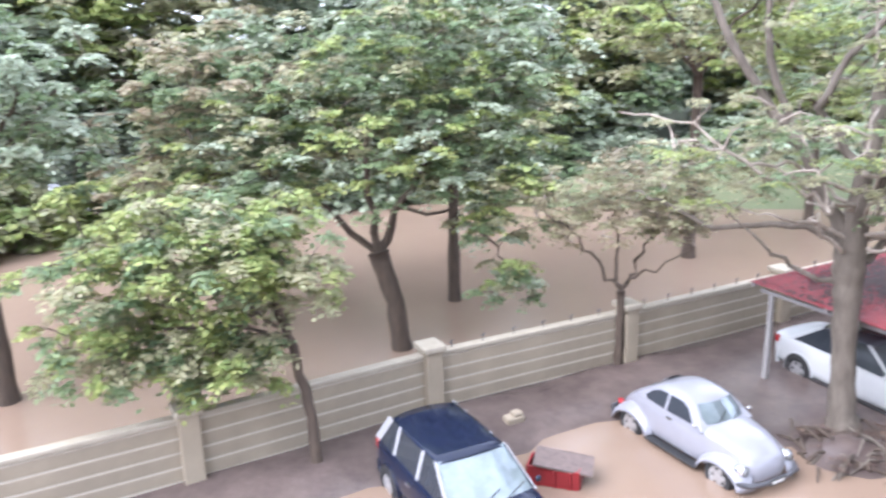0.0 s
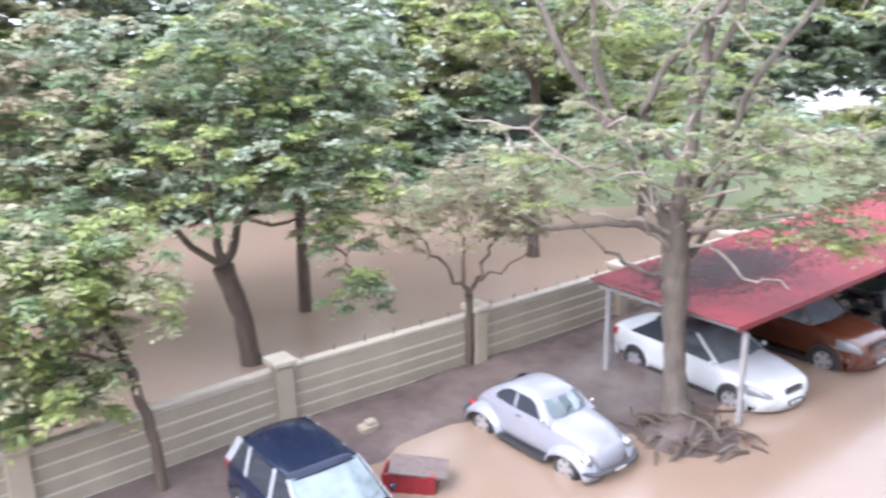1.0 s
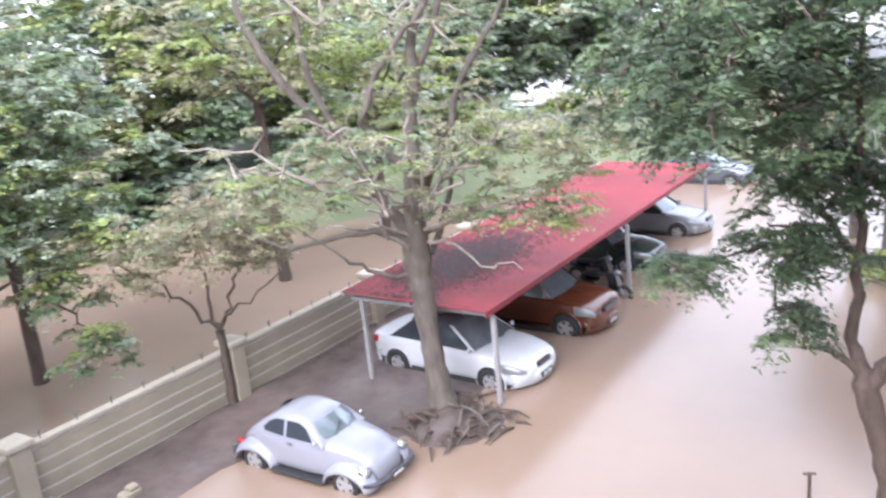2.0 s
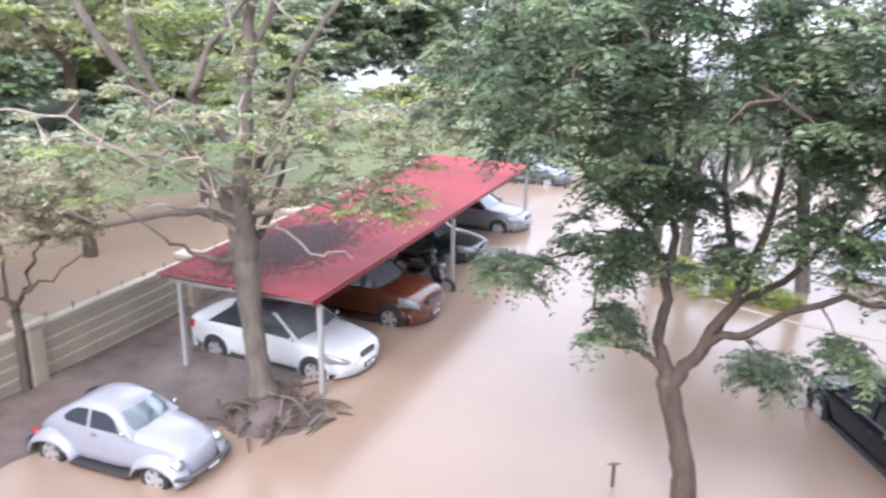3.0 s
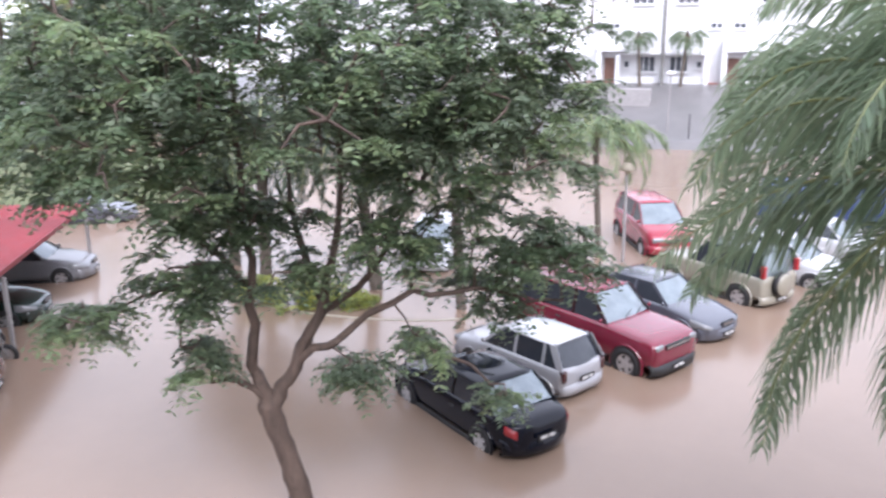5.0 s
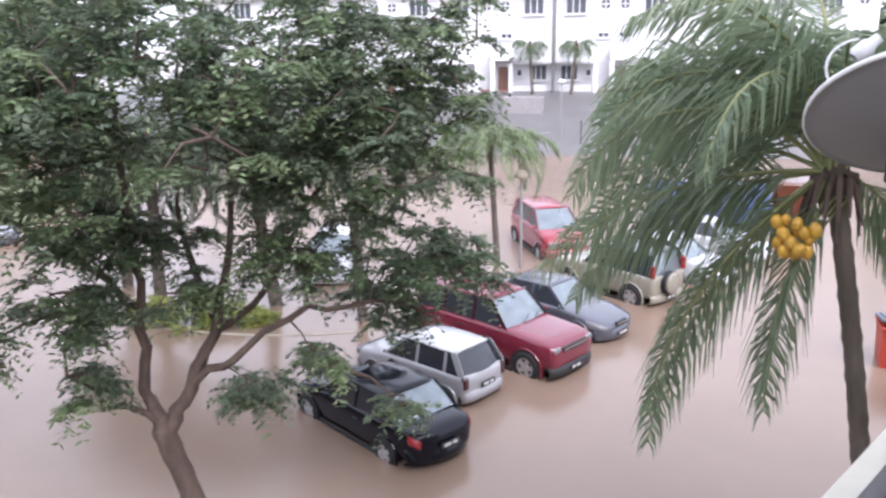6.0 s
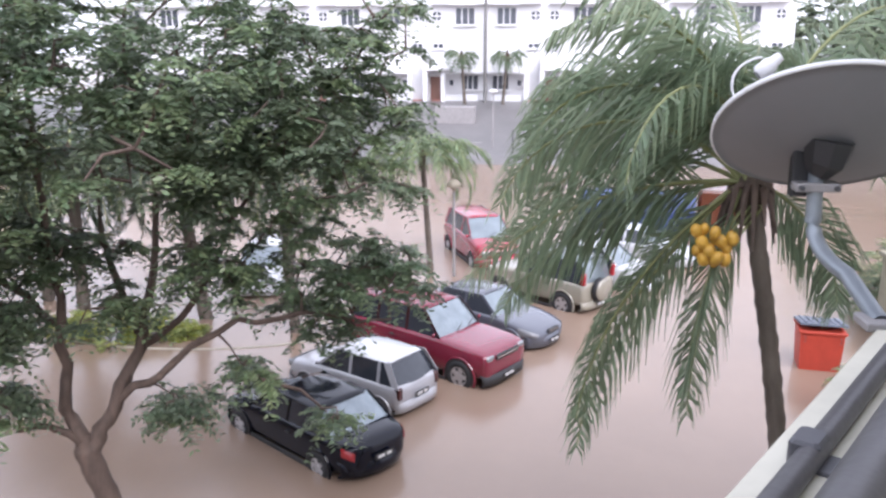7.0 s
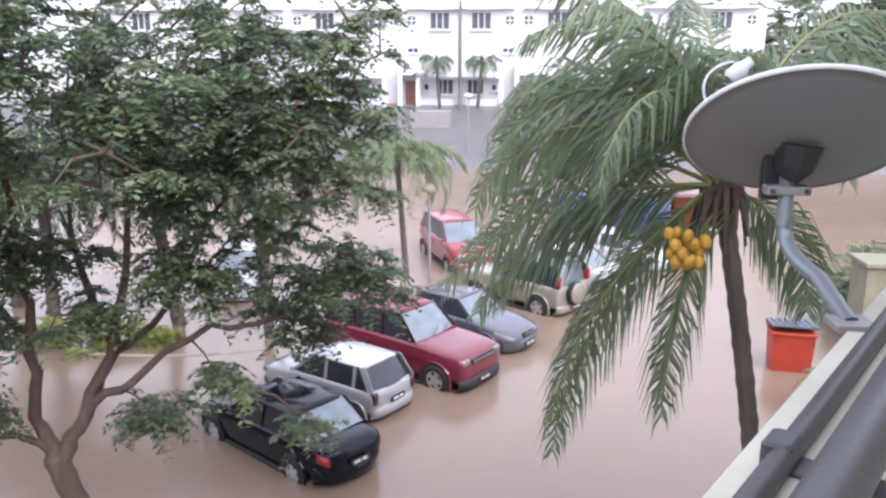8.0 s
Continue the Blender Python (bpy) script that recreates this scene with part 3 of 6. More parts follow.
# maroon off-road estate
car("off_road_car", pose(20.0, 1.15, 0, 0, 0, -122), "maroon off-road estate car with alloy wheels", "car",
    [(0.8, 0.48, 0.88, 0.78), (0.74, 0.38, 1.02, 0.86), (0.4, 0.33, 1.10, 0.9), (-0.5, 0.32, 1.17, 0.91), (-1.6, 0.32, 1.2, 0.915), (-3.3, 0.34, 1.21, 0.9), (-3.75, 0.4, 1.2, 0.88), (-3.87, 0.48, 1.1, 0.84)],
    (-0.55, -1.2, -3.6, -3.84, 1.19, 1.82, 0.88, 0.70), 2.745, 0.38, P_MAROON, 1.55, pillars=(-1.75, -2.75), rails=False, head_lamps=(0.92, 0.64, 0.3, 0.15), bump=M_DARK, pilmat=P_MAROON2)
# small red people carrier
car("compact_van", pose(30.35, 1.42, 0, 0, 0, 204) @ Matrix.Scale(1.17, 4), "small red people carrier with silver grille, parked in flood water", "car",
    [(0.66, 0.4, 0.6, 0.4), (0.62, 0.34, 0.66, 0.6), (0.54, 0.25, 0.78, 0.7), (0.3, 0.2, 0.9, 0.74), (-0.2, 0.19, 0.99, 0.75), (-1.2, 0.19, 1.02, 0.755), (-2.6, 0.2, 1.03, 0.74), (-2.95, 0.28, 1.0, 0.71), (-3.05, 0.34, 0.95, 0.68)],
    (-0.05, -0.85, -2.75, -3.0, 1.0, 1.55, 0.73, 0.57), 2.4, 0.29, P_REDC, 1.35, pillars=(-1.2, -2.1))
# grey saloon behind
b, ax = sedan(4.4, 0.86, 0.92)
car("saloon_car", pose(22.55, 0.05, 0, 0, 0, -122), "blue-grey saloon car parked in flood water", "car", b, (-0.35, -1.05, -2.4, -3.1, 0.92, 1.43, 0.83, 0.61), ax, 0.31, P_GREY, 1.45, boxy=False, pillars=(-1.62,))
# green and beige off-roader with spare wheel
h = Vector((math.cos(radians(52)), math.sin(radians(52))))
off = car("off_road_car", pose(25.4 + 3.3 * h.x, -2.15 + 3.3 * h.y, 0, 0, 0, 52), "dark green off-road car, beige below, with covered spare wheel", "car",
    [(0.75, 0.45, 0.85, 0.76), (0.66, 0.38, 0.98, 0.84), (0.3, 0.33, 1.06, 0.87), (-0.5, 0.32, 1.1, 0.88), (-1.6, 0.32, 1.12, 0.88), (-2.9, 0.34, 1.12, 0.87), (-3.2, 0.4, 1.1, 0.85), (-3.3, 0.48, 1.02, 0.82)],
    (-0.5, -1.1, -3.05, -3.27, 1.1, 1.78, 0.85, 0.70), 2.5, 0.36, P_BEIGE, 1.5, roofmat=P_GREEN, pillars=(-1.6, -2.5), rear_lamps=(1.28, 0.78, 0.12, 0.36), bump=P_BEIGE, pilmat=P_GREEN)
sw = part("spare_wheel_cover", Geo().lathe([(0.001, 0.13), (0.29, 0.125), (0.335, 0.09), (0.345, 0.0), (0.345, -0.1)], pose(-3.42, 0.12, 0.86, 0, -90, 0), 24), P_BEIGE, off, "pale beige spare wheel cover", True)
part("rim_tyre", Geo().lathe([(0.30, 0.08), (0.36, 0.05), (0.365, -0.1), (0.3, -0.11)], pose(-3.42, 0.12, 0.86, 0, -90, 0), 24), M_TYRE, off, "", True)
# white hatchback
b, ax = sedan(4.1, 0.83, 0.95, 0.8, 0.8)
car("hatchback_car", pose(28.1, -3.55, 0, 0, 0, -118), "white hatchback car parked in flood water", "car", b, (-0.2, -0.95, -2.7, -3.2, 0.95, 1.5, 0.8, 0.6), ax, 0.3, P_WHITE, 1.45, pillars=(-1.5, -2.4))
b, ax = sedan(4.3, 0.85, 0.92)
car("saloon_car", pose(31.2, -5.2, 0, 0, 0, -118), "white saloon car with dark glass behind the palm", "car", b, (-0.35, -1.05, -2.4, -3.0, 0.92, 1.43, 0.83, 0.61), ax, 0.3, P_WHITE, 1.45, boxy=False, pillars=(-1.6,))
# under the carport
b, ax = sedan(4.55, 0.88, 0.92, 0.88, 0.97)
# Grey roof paint on this white car holds the carport's shade and reflection.
car("saloon_car", pose(10.27, 14.42, 0, 0, 0, -67), "shiny white saloon car parked under the red carport", "car", b, (-0.3, -1.1, -2.4, -3.15, 0.93, 1.43, 0.85, 0.62), ax, 0.31, P_WHITE, 1.5, boxy=False, pillars=(-1.65,), roofmat=P_GREY)
car("crossover_car", pose(13.4, 15.75, 0, 0, 0, -65), "copper orange crossover car parked under the red carport", "car", boxy=False, body=
    [(0.85, 0.44, 0.64, 0.5), (0.82, 0.4, 0.7, 0.68), (0.75, 0.33, 0.85, 0.82), (0.4, 0.28, 0.98, 0.87), (-0.3, 0.26, 1.05, 0.88), (-1.3, 0.26, 1.08, 0.885), (-2.6, 0.28, 1.08, 0.87), (-3.2, 0.34, 1.06, 0.84), (-3.35, 0.42, 0.98, 0.8)],
    cab=(-0.25, -1.0, -2.9, -3.25, 1.06, 1.62, 0.85, 0.64), axle=2.6, r=0.34, pmat=P_ORANGE, track=1.5, pillars=(-1.5, -2.4), head_lamps=(0.78, 0.6, 0.42, 0.17))
b, ax = sedan(4.4, 0.85, 0.92)
car("saloon_car", pose(18.0, 18.6, 0, 0, 0, -64), "dark saloon car in the shade of the carport", "car", b, (-0.3, -1.05, -2.4, -3.1, 0.92, 1.42, 0.83, 0.6), ax, 0.3, P_GREEN, 1.45, boxy=False, pillars=(-1.6,))
car("saloon_car", pose(21.75, 20.15, 0, 0, 0, -64), "silver saloon car at the end of the carport", "car", b, (-0.3, -1.05, -2.4, -3.1, 0.92, 1.42, 0.83, 0.6), ax, 0.3, P_DSILVER, 1.45, boxy=False, pillars=(-1.6,))
car("saloon_car", pose(29.0, 24.2, 0, 0, 0, -64), "dark saloon car beyond the carport", "car", b, (-0.3, -1.05, -2.4, -3.1, 0.92, 1.42, 0.83, 0.6), ax, 0.3, P_GREY, 1.45, boxy=False, pillars=(-1.6,))
# navy estate at the wall
car("estate_car", pose(1.25, 10.45, 0, 0, 0, -64), "navy blue estate car with a wet roof by the wall", "car",
    [(0.8, 0.36, 0.62, 0.66), (0.7, 0.26, 0.74, 0.78), (0.35, 0.21, 0.85, 0.83), (-0.4, 0.2, 0.93, 0.84), (-1.4, 0.2, 0.95, 0.845), (-2.6, 0.21, 0.96, 0.83), (-3.1, 0.28, 0.95, 0.8), (-3.25, 0.36, 0.88, 0.76)],
    (-0.25, -1.0, -2.85, -3.2, 0.95, 1.45, 0.82, 0.63), 2.55, 0.3, P_NAVY, 1.45, pillars=(-1.5, -2.4), trim=M_CHROME, pilmat=P_SILVER)
# car behind the big tree
b2, ax2 = sedan(4.1, 0.83, 0.95, 0.8, 0.8)
car("hatchback_car", pose(26.2, 9.0, 0, 0, 0, 190), "white and grey hatchback half hidden behind the tree", "car", b2, (-0.2, -0.95, -2.7, -3.2, 0.95, 1.5, 0.8, 0.6), ax2, 0.3, P_WHITE, 1.45, pillars=(-1.5, -2.4))
far_car = car("saloon_car", pose(64.0, -26.5, 0.3, 0, 0, 120), "pale saloon car parked far off by the road", "car", b, (-0.3, -1.05, -2.4, -3.1, 0.92, 1.42, 0.83, 0.6), ax, 0.3, P_SILVER, 1.45, boxy=False, pillars=(-1.6,))


def beetle(m):
    e = thing("beetle_car", m, "rounded old two-door car in pale lilac white, wet", "car", "parked cars")
    st = [(0.62, 0.36, 0.52, 0.30), (0.55, 0.30, 0.70, 0.42), (0.3, 0.27, 0.86, 0.52), (0.0, 0.26, 0.94, 0.57), (-0.45, 0.26, 0.99, 0.64), (-0.9, 0.26, 1.0, 0.68), (-1.7, 0.26, 1.0, 0.68), (-2.2, 0.27, 0.98, 0.62), (-2.6, 0.3, 0.88, 0.52), (-2.9, 0.33, 0.68, 0.42), (-3.02, 0.38, 0.5, 0.33)]
    xs = [st[0][0] + (st[-1][0] - st[0][0]) * k / 40 for k in range(41)]
    rows = [ring(*lerp_st(st, x), 0.07) for x in xs]
    g = Geo().grid(rows, True)
    n = len(rows[0])
    g.f.append(tuple(range(n)))
    g.f.append(tuple(len(g.v) - n + k for k in reversed(range(n))))
    bo = fix_normals(part("body", g, P_LILAC, e, "", True))
    s = bo.modifiers.new("round", "SUBSURF")
    s.levels = s.render_levels = 1
    # domed cabin shell with window openings filled by panes
    prof = [(-0.48, 0.98), (-0.62, 1.12), (-0.78, 1.28), (-0.92, 1.38), (-1.1, 1.44), (-1.35, 1.475), (-1.6, 1.46), (-1.85, 1.39), (-2.1, 1.27), (-2.3, 1.12), (-2.45, 0.97)]
    rows = []
    for x, zt in prof:
        h = zt - 0.95
        wt2 = 0.66 - 0.16 * min(1, h / 0.5) - 0.10 * smoothstep(-1.7, -2.4, x)
        wb2 = 0.665 - 0.1 * smoothstep(-1.6, -2.4, x)
        half = [(wb2, 0.95), ((wb2 * 2 + wt2) / 3, 0.95 + h * 0.4), (wt2 + 0.035, 0.95 + h * 0.74), (wt2 - 0.03, 0.95 + h * 0.90), (wt2 * 0.6, 0.95 + h * 0.98), (0, 0.95 + h)]
        rows.append([(x, y, z) for y, z in half] + [(x, -y, z) for y, z in half[-2::-1]])
    ca = part("cabin", Geo().grid(rows), P_LILAC, e, "", True)
    sc = ca.modifiers.new("round", "SUBSURF")
    sc.levels = sc.render_levels = 2
    for s in (1, -1):
        o = 0.012 * s
        for nm, pts in (("door_window", [(-0.74, 1.03), (-1.42, 1.03), (-1.42, 1.335), (-1.1, 1.33), (-0.92, 1.25)]), ("quarter_window", [(-1.5, 1.03), (-2.02, 1.04), (-2.08, 1.1), (-1.9, 1.25), (-1.72, 1.325), (-1.5, 1.335)])):
            vs = []
            for x, z in pts:
                y = 0.672 - 0.175 * ((z - 0.95) / 0.5) - 0.07 * smoothstep(-1.75, -2.3, x)
                vs.append((x, s * y + o, z))
            g = Geo().add(vs, [tuple(range(len(vs)))])
            p = part(nm, g, M_GLASSD, e)
            so = p.modifiers.new("thick", "SOLIDIFY")
            so.thickness, so.offset = 0.012, 0
        # fenders
        for x0, rx, rz, yo in ((0.02, 0.60, 0.47, 0.60), (-2.4, 0.60, 0.46, 0.60)):
            rows = []
            for k in range(17):
                a = math.pi * k / 16
                row = []
                for j in range(7):
                    b_ = math.pi / 2 * j / 6
                    row.append((x0 + rx * math.cos(a) * (0.80 + 0.2 * math.cos(b_)), s * (0.42 + (yo - 0.25) * math.sin(b_)), 0.26 + rz * math.sin(a) * (0.62 + 0.38 * math.cos(b_)) + 0.02))
                rows.append(row)
            f = part("fender", Geo().grid(rows), P_LILAC, e, "", True)
            so = f.modifiers.new("thick", "SOLIDIFY")
            so.thickness = 0.012
        part("running_board", Geo().box(-1.85, s * 0.72 - 0.1, 0.27, -0.5, s * 0.72 + 0.1, 0.31, 0.012), M_DARK, e)
        part("headlight", Geo().lathe([(0.0, 0.075), (0.06, 0.065), (0.085, 0.035), (0.095, 0.0), (0.1, -0.12)], pose(0.47, s * 0.57, 0.62, 0, 76, 0), 16), M_LAMP, e, "", True)
        part("headlight_ring", Geo().lathe([(0.088, 0.045), (0.108, 0.02), (0.11, -0.12)], pose(0.465, s * 0.57, 0.62, 0, 76, 0), 16), M_CHROME, e, "", True)
        part("tail_light", Geo().lathe([(0.0, 0.06), (0.05, 0.05), (0.07, 0.0), (0.07, -0.08)], pose(-2.88, s * 0.56, 0.6, 0, -70, 0), 12), M_TAIL, e, "", True)
        part("wing_mirror", Geo().lathe([(0.0, -0.02), (0.04, -0.015), (0.045, 0.02), (0.0, 0.035)], pose(-0.62, s * 0.72, 1.08, 0, 90, 0), 10), M_CHROME, e, "", True)
        part("door_handle", Geo().box(-1.4, s * 0.69 - 0.02, 0.9, -1.25, s * 0.69 + 0.025, 0.925, 0.006), M_CHROME, e)
        for x in (0, -2.4):
            wheel(e, x, s * 0.635, 0.315, s, M_RIM)
    for nm, xb, zb_, xt, zt, w0, w1 in (("windscreen", -0.50, 1.03, -0.80, 1.335, 0.53, 0.43), ("rear_window", -2.37, 1.09, -2.03, 1.34, 0.36, 0.30)):
        d = 0.025 if nm == "windscreen" else -0.025
        rows = [[(xb + d - 0.10 * (1 if d > 0 else -1) * y * y, y * w0, zb_ + 0.02), (xt + d - 0.08 * (1 if d > 0 else -1) * y * y, y * w1, zt + 0.015)] for y in (-1, -.6, -.2, .2, .6, 1)]
        part(nm, Geo().grid(rows), M_GLASSC, e, "", True)
    for x, nm in ((0.72, "front_bumper"), (-3.14, "rear_bumper")):
        k = 1 if x > 0 else -1
        part(nm, Geo().tube([(x - k * 0.25, -0.74, 0.42), (x - k * 0.06, -0.6, 0.42), (x, -0.3, 0.42), (x, 0.3, 0.42), (x - k * 0.06, 0.6, 0.42), (x - k * 0.25, 0.74, 0.42)], 0.045, 8), M_DSTEEL, e, "", True)
    for y in (-0.25, 0.15):
        part("wiper", Geo().tube([(-0.46, y, 1.06), (-0.6, y + 0.3, 1.2)], 0.008, 4), M_DARK, e)
    p = part("number_plate", Geo().box(0.74, -0.2, 0.36, 0.765, 0.2, 0.46), M_PLATE, e)
    part("plate_bar", Geo().box(0.745, -0.15, 0.385, 0.77, 0.15, 0.435), M_BAR, p)


beetle(pose(5.72, 12.58, 0, 0, 0, -63) @ Matrix.Scale(0.95, 4))


def motorbike(m, label, pm):
    e = thing("motorbike", m, label, "motorbike", "parked motorbikes")
    for x in (0.62, -0.62):
        w = part("wheel", Geo().lathe([(0.17, -0.04), (0.25, -0.05), (0.285, 0.0), (0.25, 0.05), (0.17, 0.04)], pose(x, 0, 0.29, 90, 0, 0), 20), M_TYRE, e, "", True)
        part("rim", Geo().lathe([(0.02, -0.03), (0.18, -0.015), (0.19, 0.0), (0.18, 0.015), (0.02, 0.03)], pose(x, 0, 0.29, 90, 0, 0), 16), M_RIM, w)
    part("frame", Geo().tube([(0.42, 0, 0.95), (0.2, 0, 0.45), (-0.25, 0, 0.4), (-0.5, 0, 0.62)], 0.06, 8), M_DARK, e, "", True)
    for s_ in (1, -1):
        part("fork", Geo().tube([(0.62, s_ * 0.06, 0.29), (0.42, s_ * 0.06, 0.95)], 0.022, 6), M_STEEL, e)
    part("engine", lens(0.0, 0, 0.38, 0.22, 0.14, 0.15), M_DSTEEL, e, "", True)
    part("leg_shield", lens(0.3, 0, 0.62, 0.12, 0.2, 0.28), pm, e, "", True)
    part("tail_cowl", lens(-0.45, 0, 0.66, 0.36, 0.13, 0.11), pm, e, "", True)
    part("seat", lens(-0.3, 0, 0.78, 0.38, 0.13, 0.06), M_DARK, e, "", True)
    part("handlebar", Geo().tube([(0.3, -0.33, 1.0), (0.42, -0.1, 0.98), (0.42, 0.1, 0.98), (0.3, 0.33, 1.0)], 0.015, 6), M_DSTEEL, e)
    part("headlight", lens(0.5, 0, 0.9, 0.08, 0.1, 0.09), M_LAMP, e, "", True)
    return e


mb = motorbike(pose(15.3, 17.0, 0.0, 6, 0, -70), "dark motorbike parked under the red carport", P_BLACK)
copy_thing(mb, pose(16.0, 18.2, 0.0, 6, 0, -66))


# ---- trees ----
RNG = np.random.default_rng(7)


def leaflets(tips, fronds, length, pairs, ll, lw, droop=0.5, spread=1.0, lift=0.35, outward=None):
    """Corners of all leaflets of drooping sprays at the tips: each leaflet is a four-cornered blade."""
    tips = np.repeat(np.asarray(tips), fronds, axis=0)
    F = len(tips)
    az = RNG.uniform(0, 2 * np.pi, F)
    h = np.stack([np.cos(az), np.sin(az), np.zeros(F)], 1)
    if outward is not None:
        o = np.repeat(np.asarray(outward), fronds, axis=0)
        h = h * spread + o
        h[:, 2] = 0
        h /= np.linalg.norm(h, axis=1)[:, None] + 1e-9
    L = length * RNG.uniform(0.6, 1.15, F)
    lf = lift * RNG.uniform(-0.5, 1.3, F)
    dr = droop * RNG.uniform(0.5, 1.5, F)
    perp = np.stack([-h[:, 1], h[:, 0], np.zeros(F)], 1)
    out = []
    up = np.array([0, 0, 1.0])
    for i in range(pairs):
        s = (i + 0.7) / pairs
        b = tips + h * (L * s)[:, None] + up * (L * (lf * s - dr * s * s))[:, None]
        for sg in (1, -1):
            d = perp * sg + h * 0.45 + up * RNG.uniform(-0.75, 0.1, F)[:, None] + RNG.normal(0, 0.15, (F, 3))
            d /= np.linalg.norm(d, axis=1)[:, None]
            w = np.cross(d, up + RNG.normal(0, 0.35, (F, 3)))
            w /= np.linalg.norm(w, axis=1)[:, None] + 1e-9
            l = (ll * RNG.uniform(0.7, 1.2, F) * (1.0 - 0.35 * s))[:, None]
            q = (lw * RNG.uniform(0.8, 1.2, F))[:, None]
            out.append(np.stack([b, b + d * l * 0.45 + w * q * 0.5, b + d * l, b + d * l * 0.45 - w * q * 0.5], 1))
    return np.concatenate(out).reshape(-1, 3)


def ellipsoid_tips(c, r, n, inner=0.35, bottom=-1.0):
    d = RNG.normal(0, 1, (n * 3, 3))
    d /= np.linalg.norm(d, axis=1)[:, None]
    d = d[d[:, 2] > bottom][:n]
    k = RNG.uniform(inner ** 2, 1, len(d)) ** 0.5
    lump = 1 + 0.22 * np.sin(d[:, :1] * 5 + c[0]) * np.cos(d[:, 1:2] * 6 + c[1])
    return np.asarray(c) + d * k[:, None] * np.asarray(r) * lump


def wiggle(pts, amp, n=4):
    """Subdivides a limb's line and bends it slightly."""
    out = [Vector(pts[0])]
    for a, b in zip(pts, pts[1:]):
        a, b = Vector(a), Vector(b)
        for k in range(1, n + 1):
            p = a.lerp(b, k / n)
            p = p + Vector(RNG.normal(0, amp, 3))
            out.append(p)
    return out


def tree(base, label, trunk, limbs, crowns, bark, leaf, fr, category="tree", twig=0.012, twigmat=None, name="tree"):
    """trunk: points and radii; limbs: (points, r0, r1); crowns: (centre, radii, tips, inner, bottom); fr: arguments of leaflets()."""
    e = thing(name, Matrix.Translation((base[0], base[1], 0)), label, category, "trees")
    b0 = np.array([base[0], base[1], 0])
    rel = lambda p: Vector((p[0] - base[0], p[1] - base[1], p[2]))
    g = Geo()
    tp = wiggle([rel(p) for p, _ in trunk], 0.012, 5)
    tr = np.interp(np.linspace(0, len(trunk) - 1, len(tp)), range(len(trunk)), [r for _, r in trunk])
    g.tube(tp, [r * (1 + 0.06 * math.sin(i * 2.1)) for i, r in enumerate(tr)], 12)
    part("trunk", g, bark, e, "", True)
    nodes = [p for p in tp[-4:]]
    for pts, r0, r1, *own in limbs:
        lp = wiggle([rel(p) for p in pts], 0.05, 4)
        g = Geo().tube(lp, list(np.linspace(r0, r1, len(lp))), 8)
        part("limb", g, own[0] if own else bark, e, "", True)
        nodes += lp[1:]
    nodes_a = np.array([tuple(p) for p in nodes])
    tips, outs = [], []
    tw = Geo()
    for c, r, n, inner, bottom in crowns:
        cr = np.array(c) - b0
        t = ellipsoid_tips(cr, r, n, inner, bottom)
        tips.append(t)
        o = (t - cr) / np.asarray(r)
        o[:, 2] = 0
        outs.append(o)
    tips, outs = np.concatenate(tips), np.concatenate(outs)
    order = np.argsort(((tips[:, None, :] - nodes_a[None]) ** 2).sum(2).min(1))
    pool = [tuple(p) for p in nodes_a]
    arr = np.array(pool)
    for cnt, i in enumerate(order):
        d2 = ((arr - tips[i]) ** 2).sum(1)
        q = arr[d2.argmin()]
        p = tips[i]
        mid = (q + p) / 2 + RNG.normal(0, 0.05, 3) + np.array([0, 0, 0.06])
        ln = math.sqrt(d2.min())
        r = twig * (0.7 + 0.9 * min(ln, 1.6))
        tw.tube([q, mid, p], [r, r * 0.75, r * 0.4], 4, False)
        arr = np.concatenate([arr, [mid, p * 0.9 + q * 0.1]])
    part("branchwork", tw, twigmat or bark, e, "", True)["kind"] = "stuff"
    mats = leaf if isinstance(leaf, (list, tuple)) else [leaf]
    sel = RNG.integers(0, len(mats), len(tips))
    for k, mt in enumerate(mats):
        s = sel == k
        cr = new("crown", quads_mesh("crown", leaflets(tips[s], outward=outs[s], **fr), mt))
        cr.parent = e
        cr["kind"] = "stuff"
    return e


def frame_at(base, yaw):
    a = radians(yaw)
    f, r = (math.sin(a), math.cos(a)), (math.cos(a), -math.sin(a))
    return lambda x, d, z: (base[0] + r[0] * x + f[0] * d, base[1] + r[1] * x + f[1] * d, z)


